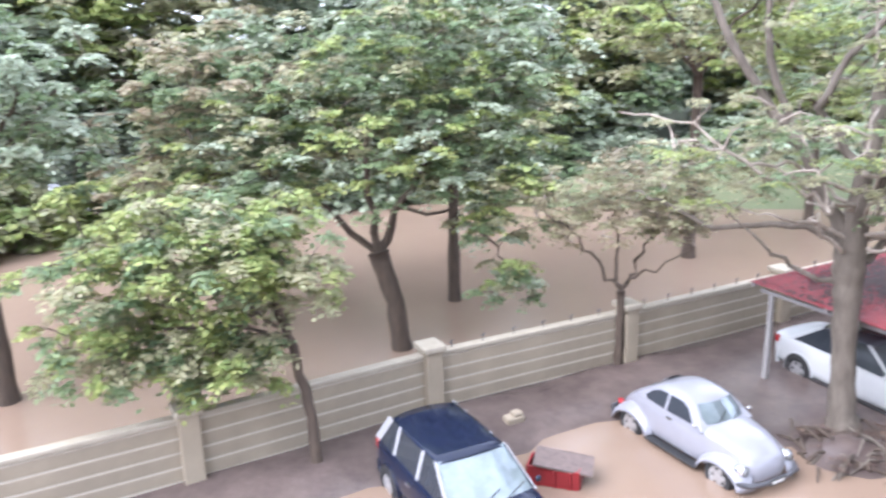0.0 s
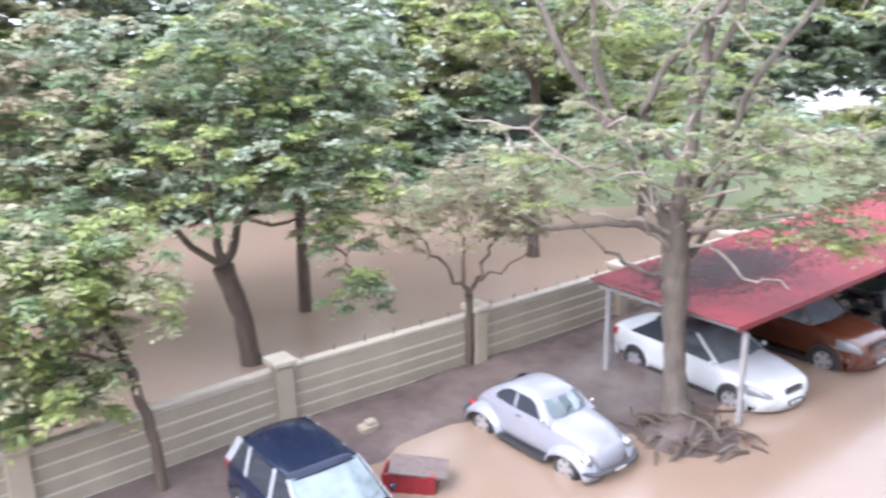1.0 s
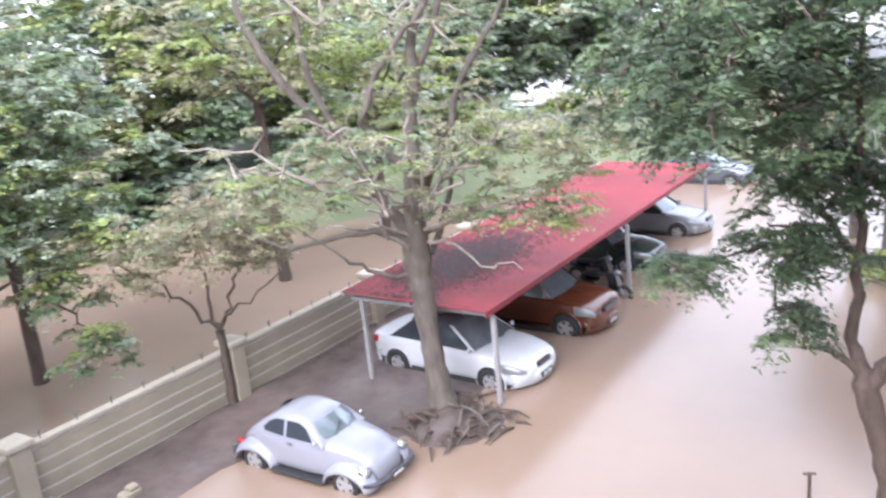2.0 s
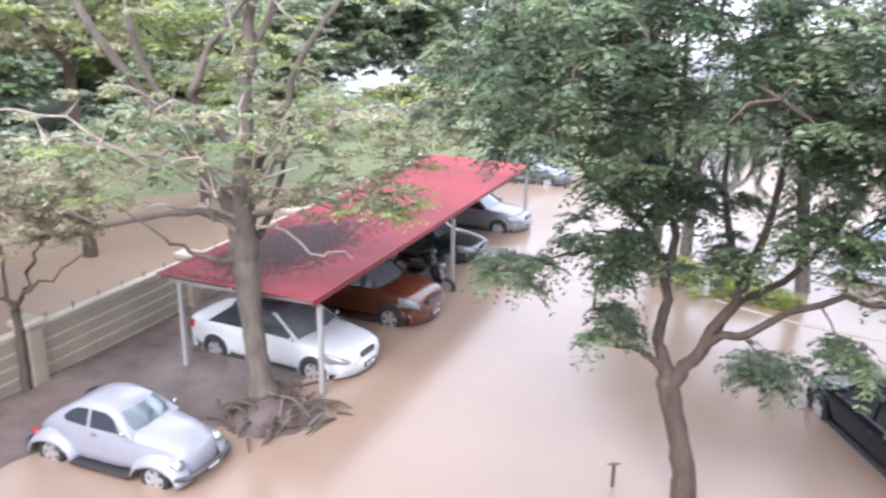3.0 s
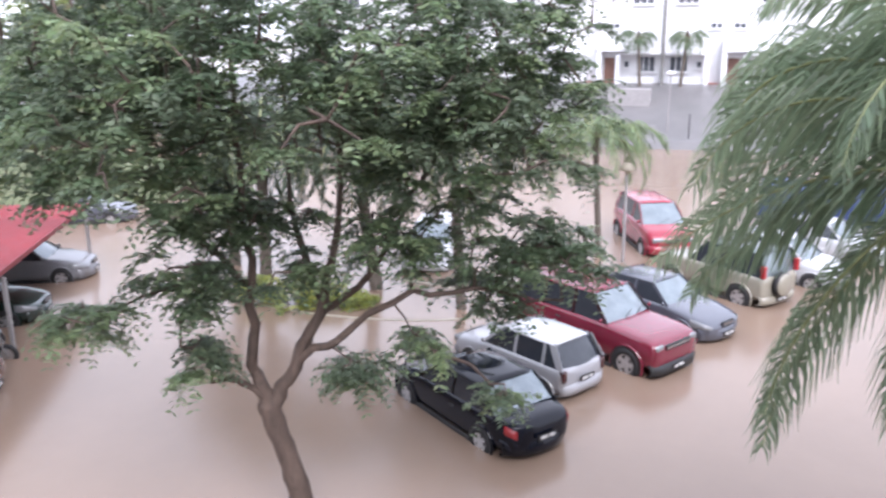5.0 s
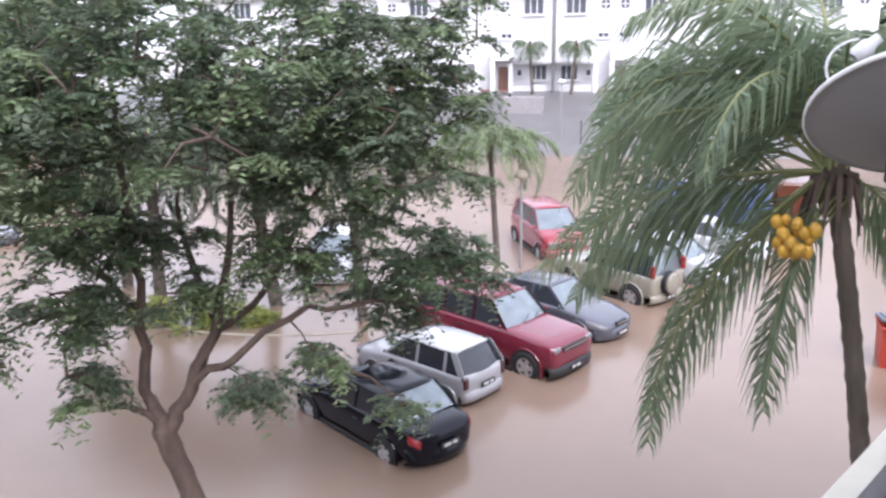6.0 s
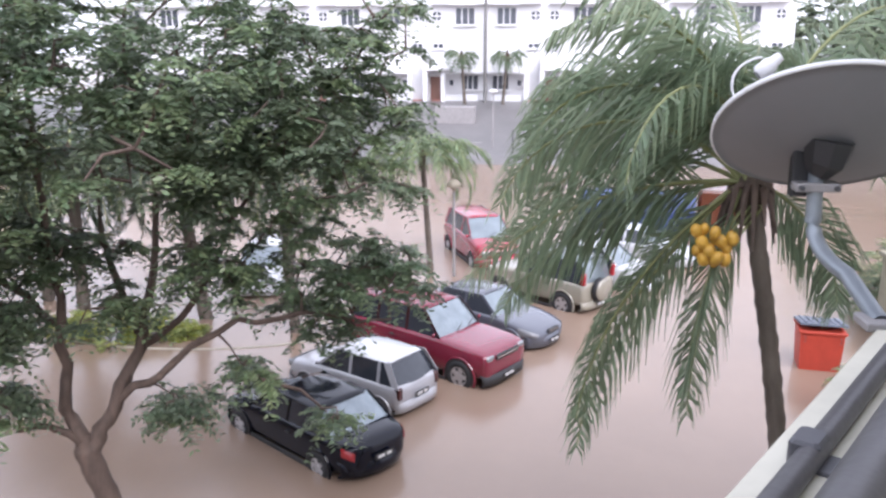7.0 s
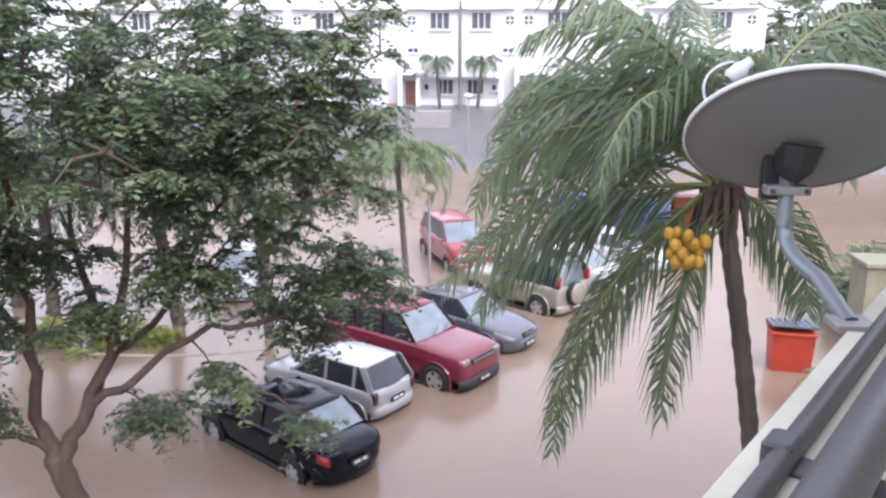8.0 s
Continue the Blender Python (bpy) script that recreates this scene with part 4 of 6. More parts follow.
# the big feathery tree in the middle of the car park
B = (11.54, 6.45)
q = frame_at(B, 65.6)
tree(B, "large tree with feathery dark green leaves standing in flood water",
     [(q(0.35, 0, -0.3), 0.24), (q(0.25, 0, 0.6), 0.2), (q(0.05, 0, 1.5), 0.17), (q(-0.15, 0, 2.2), 0.19), (q(-0.14, 0.03, 2.5), 0.11)],
     [([q(-0.15, 0, 2.2), q(-0.35, 0.1, 3.0), q(-0.3, 0.2, 4.2), q(-0.4, 0.3, 6.0), q(-0.3, 0.3, 8.6)], 0.12, 0.03),
      ([q(-0.15, 0, 2.2), q(-0.5, -0.1, 2.7), q(-1.0, -0.3, 3.0), q(-1.3, -0.6, 3.6)], 0.07, 0.02),
      ([q(-0.1, 0, 2.2), q(0.3, 0.0, 2.9), q(0.75, 0.1, 4.0), q(1.1, 0.4, 5.2), q(1.2, 0.5, 7.5)], 0.13, 0.03),
      ([q(0.35, 0, 3.0), q(0.8, 0.2, 3.7), q(1.6, 0.1, 4.4), q(2.5, 0.4, 6.0), q(3.4, 0.6, 7.6)], 0.085, 0.02),
      ([q(0.3, 0, 2.9), q(0.9, -0.3, 3.5), q(2.2, -0.4, 4.2), q(3.4, -0.3, 4.1), q(4.6, -0.2, 3.8)], 0.075, 0.02),
      ([q(-0.3, 0.2, 4.2), q(-1.3, 0.6, 5.0), q(-2.6, 0.4, 6.0), q(-3.4, 0.3, 7.2)], 0.07, 0.02),
      ([q(0.75, 0.1, 4.0), q(0.2, 1.2, 5.5), q(0.2, 1.8, 7.4)], 0.07, 0.02)],
     [(q(0.2, 0.3, 7.5), (3.9, 3.2, 2.1), 330, 0.3, -0.8), (q(3.0, 0.3, 6.9), (2.6, 2.4, 1.8), 200, 0.25, -0.8),
      (q(-2.4, 0.2, 7.0), (2.1, 2.0, 1.35), 130, 0.25, -0.9), (q(-0.3, 0.1, 5.4), (1.2, 1.0, 0.5), 24, 0.2, -1), (q(-1.0, 0.6, 5.5), (0.9, 0.8, 0.5), 24, 0.2, -1), (q(-2.7, -0.4, 4.0), (0.6, 0.6, 0.4), 12, 0.1, -1), (q(-1.3, -0.5, 4.6), (0.7, 0.6, 0.5), 15, 0.1, -1), (q(-1.2, -0.4, 3.25), (0.45, 0.4, 0.3), 9, 0.1, -1),
      (q(4.4, -0.2, 4.7), (1.3, 0.9, 0.55), 34, 0.2, -1), (q(3.4, 0.0, 4.0), (0.7, 0.6, 0.4), 14, 0.2, -1), (q(1.3, -0.5, 3.0), (0.6, 0.4, 0.2), 9, 0.1, -1), (q(2.3, -0.5, 3.4), (0.7, 0.4, 0.15), 7, 0.1, -1), (q(0.4, -0.4, 4.6), (0.8, 0.6, 0.5), 8, 0.1, -1), (q(1.9, -0.3, 5.0), (0.8, 0.7, 0.5), 18, 0.1, -1), (q(-1.0, 0.2, 4.2), (0.5, 0.5, 0.35), 9, 0.1, -1), (q(3.3, -1.2, 2.75), (0.4, 0.35, 0.15), 4, 0.1, -1), (q(2.9, 0.0, 5.3), (1.4, 1.2, 0.6), 20, 0.2, -1), (q(3.6, 0.6, 8.6), (2.2, 2.0, 1.1), 50, 0.3, -1), (q(-1.5, 0.5, 9.0), (2.6, 2.2, 1.2), 40, 0.3, -1)],
     M_BARKR, [L_DARK, L_MID, L_DARK, L_PALM], twig=0.02, fr=dict(fronds=8, length=0.5, pairs=9, ll=0.17, lw=0.055, droop=0.75, lift=0.5))

def boughs(q):
    out = []
    for k in range(16):
        a = 2 * math.pi * k / 16 + 0.2 * math.sin(k * 3.7)
        z = 3.9 + 1.6 * ((k * 7) % 5) / 5
        l = 2.0 + 1.5 * ((k * 3) % 7) / 7
        up = 0.5 + 1.2 * ((k * 5) % 6) / 6
        out.append(([q(0.0, 0.05, z), q(math.cos(a) * l * 0.4, math.sin(a) * l * 0.4, z + up * 0.55), q(math.cos(a + 0.2) * l * 0.75, math.sin(a + 0.2) * l * 0.75, z + up * 0.7), q(math.cos(a + 0.1) * l, math.sin(a + 0.1) * l, z + up)], 0.05, 0.012, M_BARKP))
    return out


# the rain tree with a root mound beside the carport
B = (8.1, 14.1)
q = frame_at(B, 28.6)
tree(B, "tall rain tree with a thick grey trunk and pale sparse leaves", [(q(0.15, 0, -0.2), 0.4), (q(0.08, 0, 0.5), 0.27), (q(0.0, 0, 1.6), 0.22), (q(-0.05, 0, 2.8), 0.25), (q(-0.1, 0, 3.6), 0.3), (q(-0.06, 0.03, 4.3), 0.23), (q(-0.03, 0.06, 5.0), 0.16)],
     [([q(-0.1, 0, 3.5), q(0.0, 0.1, 5.7), q(0.2, 0.1, 7.4), q(0.5, 0.2, 8.6), q(0.9, 0.2, 10.2)], 0.2, 0.06),
      ([q(-0.25, 0, 3.9), q(-1.0, 0.1, 5.6), q(-1.9, 0.2, 6.5), q(-2.8, 0.2, 8.4), q(-3.3, 0.2, 9.8)], 0.14, 0.05),
      ([q(-1.1, 0.1, 5.7), q(-1.8, 0.0, 7.3), q(-1.85, 0.0, 8.5), q(-1.6, 0, 10)], 0.09, 0.04),
      ([q(-0.1, 0, 5.4), q(-0.9, -0.2, 6.4), q(-0.3, -0.2, 7.5), q(0.65, -0.2, 8.6), q(1.4, -0.2, 9.8)], 0.09, 0.035),
      ([q(0.1, 0.1, 6.4), q(0.5, 0.0, 7.6), q(1.0, 0.0, 8.7), q(1.3, 0, 10)], 0.09, 0.035),
      ([q(0.0, 0, 4.6), q(0.6, 0.2, 5.6), q(1.1, 0.3, 6.9), q(2.1, 0.3, 8.5), q(3.0, 0.3, 9.8)], 0.10, 0.035),
      ([q(-0.2, 0, 3.9), q(-1.1, -0.2, 4.3), q(-2.4, -0.3, 4.05), q(-3.3, -0.3, 4.45), q(-4.2, -0.2, 4.7)], 0.075, 0.02),
      ([q(-0.2, 0, 3.1), q(-0.8, -0.3, 3.35), q(-1.5, -0.5, 3.85), q(-2.2, -0.5, 4.5)], 0.06, 0.015),
      ([q(0.1, 0, 3.9), q(0.6, -0.4, 3.9), q(1.2, -0.6, 3.45), q(1.9, -0.7, 3.3)], 0.04, 0.012, M_BARKP),
      ([q(0.1, 0, 4.2), q(0.5, -0.3, 4.7), q(1.4, -0.5, 4.35), q(2.3, -0.6, 3.9)], 0.04, 0.012, M_BARKP),
      ([q(0.1, 0, 4.3), q(0.6, -0.2, 5.1), q(1.7, -0.3, 5.8), q(2.9, -0.3, 6.0), q(4.1, -0.2, 6.6)], 0.055, 0.015, M_BARKP),
      ([q(-0.2, 0, 4.2), q(-0.8, -0.2, 4.8), q(-1.7, -0.3, 5.2), q(-3.0, -0.3, 6.0), q(-4.5, -0.2, 6.3)], 0.055, 0.015, M_BARKP),
      ([q(-0.1, 0, 3.6), q(-0.5, -0.6, 4.2), q(-0.7, -1.5, 4.7), q(-0.6, -2.3, 4.8)], 0.05, 0.015, M_BARKP),
      ([q(0.2, 0, 3.6), q(0.8, 0.8, 5.0), q(1.2, 1.6, 6.4)], 0.08, 0.02)] + boughs(q),
     [(q(-0.3, 0, 5.9), (3.4, 2.8, 1.2), 130, 0.3, -0.8), (q(-2.6, 0, 5.0), (1.6, 1.5, 0.8), 40, 0.2, -1), (q(2.3, 0, 5.7), (1.8, 1.6, 1.0), 50, 0.2, -1), (q(1.4, -0.5, 4.6), (1.2, 0.9, 0.5), 22, 0.2, -1), (q(2.7, -0.6, 4.4), (1.0, 0.8, 0.45), 34, 0.2, -1), (q(3.4, 0.2, 5.6), (1.3, 1.0, 0.8), 36, 0.2, -1),
      (q(0.2, 0, 8.8), (3.6, 2.8, 1.6), 80, 0.3, -1)],
     M_BARKG, [L_PALE, L_LIME, L_PALE, L_MID], dict(fronds=6, length=0.46, pairs=6, ll=0.14, lw=0.052, droop=0.3, lift=0.3), twig=0.022, twigmat=M_BARKP)

# small half-bare tree at the wall
B = (4.5, 17.2)
q = frame_at(B, 11)
tree(B, "small half-bare tree growing beside the wall", [(q(0, 0, -0.2), 0.12), (q(0, 0, 1.0), 0.09), (q(0, 0, 2.1), 0.09)],
     [([q(0, 0, 2.1), q(-0.35, 0, 2.6), q(-1.0, 0, 3.3), q(-1.6, 0, 3.9)], 0.05, 0.015), ([q(0, 0, 2.1), q(0.3, 0, 2.6), q(0.6, 0.1, 3.4), q(0.9, 0, 4.5)], 0.055, 0.015),
      ([q(0, 0, 2.1), q(-0.1, 0.2, 3.0), q(-0.2, 0.2, 4.4)], 0.05, 0.015), ([q(0, 0, 2.1), q(0.5, -0.3, 2.6), q(1.4, -0.4, 3.2)], 0.04, 0.012)],
     [(q(-0.2, 0, 4.0), (2.2, 1.7, 1.3), 150, 0.25, -0.8), (q(0.9, 0, 4.6), (1.3, 1.2, 0.9), 45, 0.2, -1)],
     M_BARK, [L_DRY, L_PALE, L_DRY], dict(fronds=6, length=0.4, pairs=4, ll=0.15, lw=0.07, droop=0.3), twig=0.014, twigmat=M_BARKP)

# slim tree inside the wall
B = (-1.97, 13.25)
q = frame_at(B, 0)
tree(B, "slim tree with drooping yellow-green leaves inside the wall", [(q(0, 0, -0.2), 0.13), (q(-0.05, 0, 1.2), 0.10), (q(-0.3, 0, 2.6), 0.085), (q(-0.6, 0, 3.6), 0.07)],
     [([q(-0.6, 0, 3.6), q(-1.4, 0, 4.5), q(-2.6, 0, 5.2)], 0.05, 0.015), ([q(-0.3, 0, 2.6), q(-1.3, 0, 3.1), q(-2.8, 0, 3.0), q(-4.0, 0, 2.6)], 0.045, 0.012), ([q(-0.6, 0, 3.6), q(-0.7, 0.2, 4.6), q(-0.4, 0.2, 5.6)], 0.045, 0.015),
      ([q(-0.4, 0, 3.0), q(-1.0, -0.4, 3.4), q(-2.0, -0.8, 3.6)], 0.035, 0.01)],
     [(q(-2.2, 0, 4.4), (2.6, 1.7, 1.1), 190, 0.2, -0.9), (q(-3.0, -0.2, 2.9), (1.8, 1.3, 0.8), 95, 0.2, -1), (q(-1.4, -0.3, 2.5), (1.2, 1.0, 0.7), 55, 0.2, -1), (q(-0.5, 0, 4.3), (1.2, 1.2, 1.2), 60, 0.2, -1)],
     M_BARK, [L_LIME, L_MID, L_LIME, L_PALE], dict(fronds=7, length=0.36, pairs=4, ll=0.21, lw=0.085, droop=0.7, lift=0.25))

# broad tree outside the wall
B = (-0.8, 18.9)
q = frame_at(B, 2)
tree(B, "broad leafy tree beyond the wall in the flooded road", [(q(0.25, 0, -0.2), 0.28), (q(0.1, 0, 1.4), 0.23), (q(-0.25, 0, 2.7), 0.25)],
     [([q(-0.25, 0, 2.7), q(0.4, 0, 4.0), q(1.2, 0, 5.2), q(2.2, 0, 6.0)], 0.12, 0.03), ([q(-0.25, 0, 2.7), q(-1.4, 0, 3.8), q(-2.8, 0.2, 4.6)], 0.1, 0.03), ([q(-0.25, 0, 2.7), q(-0.5, 0, 4.6), q(-0.3, 0.2, 7.0)], 0.11, 0.03), ([q(0.3, 0, 3.8), q(1.6, -0.5, 3.8), q(2.6, -0.9, 3.0), q(3.0, -1.2, 2.4)], 0.05, 0.012)],
     [(q(-0.6, 0, 5.4), (3.7, 2.8, 2.1), 330, 0.35, -0.7), (q(2.2, 0, 5.8), (2.2, 2.0, 1.7), 130, 0.3, -0.9), (q(2.5, -0.7, 3.7), (1.0, 0.8, 0.8), 34, 0.2, -1), (q(2.9, -1.2, 2.5), (0.7, 0.6, 0.8), 24, 0.2, -1), (q(-3.3, 0, 4.9), (2.0, 1.8, 1.6), 110, 0.3, -0.9), (q(0.6, 0.3, 7.6), (2.8, 2.2, 1.2), 120, 0.3, -0.9)],
     M_BARK, [L_MID, L_PALE, L_HAZE, L_LIME, L_MID], dict(fronds=6, length=0.4, pairs=5, ll=0.2, lw=0.09, droop=0.5))


def street_tree(B, label, h, crown, leaf, r=0.2, n=200, lean=(0, 0)):
    x, y = B
    top = (x + lean[0], y + lean[1], h)
    limbs = []
    for k in range(5):
        a = 2 * math.pi * k / 5 + x
        limbs.append(([top, (top[0] + math.cos(a) * crown[0] * 0.35, top[1] + math.sin(a) * crown[0] * 0.35, h + crown[1] * 0.5), (top[0] + math.cos(a) * crown[0] * 0.7, top[1] + math.sin(a) * crown[0] * 0.7, h + crown[1] * 0.9)], r * 0.5, 0.03))
    tree(B, label, [((x, y, -0.3), r * 1.25), ((x, y, h * 0.4), r * 0.95), (top, r * 0.8)], limbs,
         [((top[0], top[1], h + crown[1] * 0.75), (crown[0], crown[0], crown[1]), n, 0.35, -0.8)], M_BARK, leaf, dict(fronds=7, length=0.55, pairs=5, ll=0.26, lw=0.12, droop=0.5))


street_tree((0.88, 22.4), "dark-trunked tree standing in the flooded road", 5.2, (3.2, 3.0), [L_MID, L_HAZE], 0.17, 240)
street_tree((8.9, 26.1), "straight slim tree standing in the flooded road", 6.2, (3.4, 2.6), [L_LIME, L_PALE], 0.19, 170)
street_tree((-9.3, 16.5), "tree with a dark trunk in the flooded road", 4.6, (3.0, 2.6), [L_MID, L_HAZE], 0.24, 170)
street_tree((-5.0, 21.7), "bushy tree with brownish green leaves across the wall", 3.4, (3.6, 2.9), [L_PALE, L_MID, L_DRY], 0.2, 260)
street_tree((14.75, 30.0), "slim tree on the far side of the flooded road", 4.5, (3.4, 3.0), [L_LIME, L_HAZE], 0.17, 170)


# far woods: many leafy clumps on the bank
def woods():
    tips, sizes = [], []
    line2 = [(78, -22), (74, -40), (60, -62), (40, -75)]
    line = [(-42, 20), (-26, 27), (-15, 32), (-4, 38), (8, 41), (20, 43), (32, 46), (44, 49), (58, 50), (70, 44)]
    for (x0, y0), (x1, y1) in list(zip(line, line[1:])) + list(zip(line2, line2[1:])):
        for k in range(19):
            t = RNG.uniform()
            d = RNG.uniform(0, 16)
            x, y = x0 + (x1 - x0) * t - 0.3 * d, y0 + (y1 - y0) * t + d
            h = RNG.uniform(5.5, 11) + d * 0.5
            r = RNG.uniform(2.0, 4.2)
            n = int(60 * r / 3)
            tips.append(ellipsoid_tips((x, y, h * 0.62), (r, r, h * 0.5), n, 0.5, -0.95))
        for k in range(24):
            t = RNG.uniform()
            x, y = x0 + (x1 - x0) * t, y0 + (y1 - y0) * t - RNG.uniform(-2, 4.5)
            r = RNG.uniform(0.8, 2.2)
            tips.append(ellipsoid_tips((x, y, r * 0.6), (r, r, r * 0.9), 40, 0.5, -0.6))
    tips = np.concatenate(tips)
    sel = RNG.integers(0, 4, len(tips))
    blob = (np.sin(tips[:, 0] * 0.35) + np.cos(tips[:, 1] * 0.4 + tips[:, 2] * 0.3)) > 0.25
    # The far side takes only the leaf colour paled for mist.
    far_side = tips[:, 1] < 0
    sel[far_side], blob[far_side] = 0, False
    for k, (mt, s) in enumerate(((L_HAZE, ~blob & (sel < 3)), (L_LIME, blob & (sel < 2)), (L_PALE, blob & (sel >= 2)), (L_MID, ~blob & (sel == 3)))):
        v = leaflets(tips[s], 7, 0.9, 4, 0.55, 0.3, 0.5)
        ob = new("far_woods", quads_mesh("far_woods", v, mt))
        tagged(ob, "dense green woods along the far bank, mist painted into leaves", "woods", kind="stuff")


woods()


# ---- palms ----
def frond_geo(start, az, elev, length, droop, pairs, lmax, rib_g, rng, hang=0.6, twist=0.0):
    """One feathered palm leaf; returns blade corners and adds its rib."""
    h = np.array([math.cos(az), math.sin(az), 0])
    up = np.array([0, 0, 1.0])
    n = 16
    pts = []
    for i in range(n + 1):
        s = i / n
        a = elev - droop * s ** 1.3
        if i == 0:
            p = np.array(start, float)
        else:
            p = pts[-1] + (h * math.cos(a) + up * math.sin(a)) * length / n
        pts.append(p)
    rib_g.tube(pts, list(np.linspace(0.032, 0.006, n + 1) * (length / 3.2)), 5)
    pts = np.array(pts)
    side = np.array([-h[1], h[0], 0])
    out = []
    for i in range(pairs):
        s = 0.12 + 0.88 * i / (pairs - 1)
        f = s * n
        k = min(int(f), n - 1)
        b = pts[k] + (pts[k + 1] - pts[k]) * (f - k)
        t = pts[k + 1] - pts[k]
        t /= np.linalg.norm(t)
        sd = side * math.cos(twist) + np.cross(t, side) * math.sin(twist)
        l = lmax * (0.35 + 0.65 * math.sin(math.pi * min(1, 0.18 + 0.85 * s))) * rng.uniform(0.85, 1.1)
        for sg in (1, -1):
            d = sd * sg * rng.uniform(0.45, 0.8) + t * rng.uniform(0.55, 0.85) + up * rng.uniform(-0.45, 0.1)
            d /= np.linalg.norm(d)
            d2 = d * 0.55 - up * hang * rng.uniform(0.7, 1.3) + t * 0.2
            d2 /= np.linalg.norm(d2)
            w = np.cross(d, np.cross(side * sg, t)) + rng.normal(0, 0.15, 3)
            w = t * 0.8 + rng.normal(0, 0.12, 3)
            wd = 0.03 if pairs > 60 else 0.05
            m = b + d * l * 0.5
            e = m + d2 * l * 0.55
            out += [b - w * wd * 0.5, b + w * wd * 0.5, m + w * wd * 0.75, m - w * wd * 0.75, m - w * wd * 0.75, m + w * wd * 0.75, e + w * wd * 0.12, e - w * wd * 0.12]
    return out


def palm(base, crown, label, fronds, r0, r1, pairs, lmax, nuts=0, lean_mid=None, hang=0.6, seed=3, leaf=None, dry=0):
    rng = np.random.default_rng(seed)
    e = thing("coconut_palm", Matrix.Translation((base[0], base[1], 0)), label, "palm tree", "palms")
    c = Vector((crown[0] - base[0], crown[1] - base[1], crown[2]))
    g = Geo()
    pts, rad = [], []
    n = 64
    mid = Vector(lean_mid) if lean_mid else c * 0.5
    for i in range(n + 1):
        s = i / n
        p = (1 - s) ** 2 * Vector((0, 0, -0.3)) + 2 * s * (1 - s) * mid + s * s * c
        pts.append(p)
        rad.append((r0 + (r1 - r0) * s) * (1.07 if i % 2 else 0.95) * (1 + 0.04 * math.sin(i * 1.7)))
    g.tube(pts, rad, 12)
    part("trunk", g, M_BARKG, e, "", True)
    part("crown_heart", Geo().tube([c - Vector((0, 0, 0.35)), c - Vector((0, 0, 0.1)), c + Vector((0, 0, 0.25)), c + Vector((0, 0, 0.6))], [r1 * 1.1, r1 * 1.7, r1 * 1.3, 0.02], 10), M_BARK, e, "", True)
    for az, el, ln, dr, *tw in fronds:
        rib = Geo()
        v = frond_geo(tuple(c + Vector((math.cos(az) * r1, math.sin(az) * r1, 0.08))), az, el, ln, dr, pairs, lmax, rib, rng, hang, tw[0] if tw else rng.uniform(-0.4, 0.4))
        f = new("frond", quads_mesh("frond", v, leaf or L_PALM))
        f.parent = e
        part("rib", rib, M_RIB, f, "", True)
    if nuts:
        M = mat("yellow_coconut", (0.62, 0.36, 0.05), rough=0.45, vary=0.3, scale=4, obrand=0.15)
        sp = Geo().lathe([(0.001, -0.125), (0.05, -0.11), (0.09, -0.05), (0.1, 0.02), (0.085, 0.08), (0.045, 0.125), (0.001, 0.14)], None, 14)
        me = sp.mesh("coconut", M, True)
        for k in range(nuts):
            o = new("coconut", me)
            o.parent = e
            yaw = radians(166)
            dv = Vector((math.cos(yaw), math.sin(yaw), 0))
            sd = Vector((-dv.y, dv.x, 0))
            row, col = divmod(k, 4)
            o.location = c + dv * (0.6 + 0.16 * rng.uniform()) + sd * (0.088 * (col - 1.5 + 0.5 * (row % 2)) * (1.15 - 0.15 * row) - 0.29 + 0.02 * rng.normal()) + Vector((0, 0, -0.31 - 0.085 * row + 0.03 * rng.normal()))
            o.rotation_euler = (rng.uniform(-0.6, 0.6), rng.uniform(-0.6, 0.6), rng.uniform(0, 6))
            o.scale = [0.5 + 0.12 * rng.uniform()] * 3
        st = Geo()
        for k in range(4):
            st.tube([c + Vector((0, 0, -0.1)), c + Vector((-0.15, -0.1 + 0.06 * k, -0.15)), c + Vector((-0.22, 0.05 * k + 0.1, -0.4))], 0.014, 5)
        part("fruit_stalk", st, M_RIB, e)
        for k in range(14):
            a = 2 * math.pi * k / 14
            u = Vector((math.cos(a), math.sin(a), 0))
            part("dead_sheath", Geo().tube([c + u * 0.1 + Vector((0, 0, 0.05)), c + u * 0.2 + Vector((0, 0, -0.05 + 0.05 * (k % 3))), c + u * (0.26 + 0.05 * (k % 2)) + Vector((0, 0, -0.32 - 0.08 * (k % 4)))], [0.05, 0.035, 0.012], 6), M_BARKR, e, "", True)
    return e


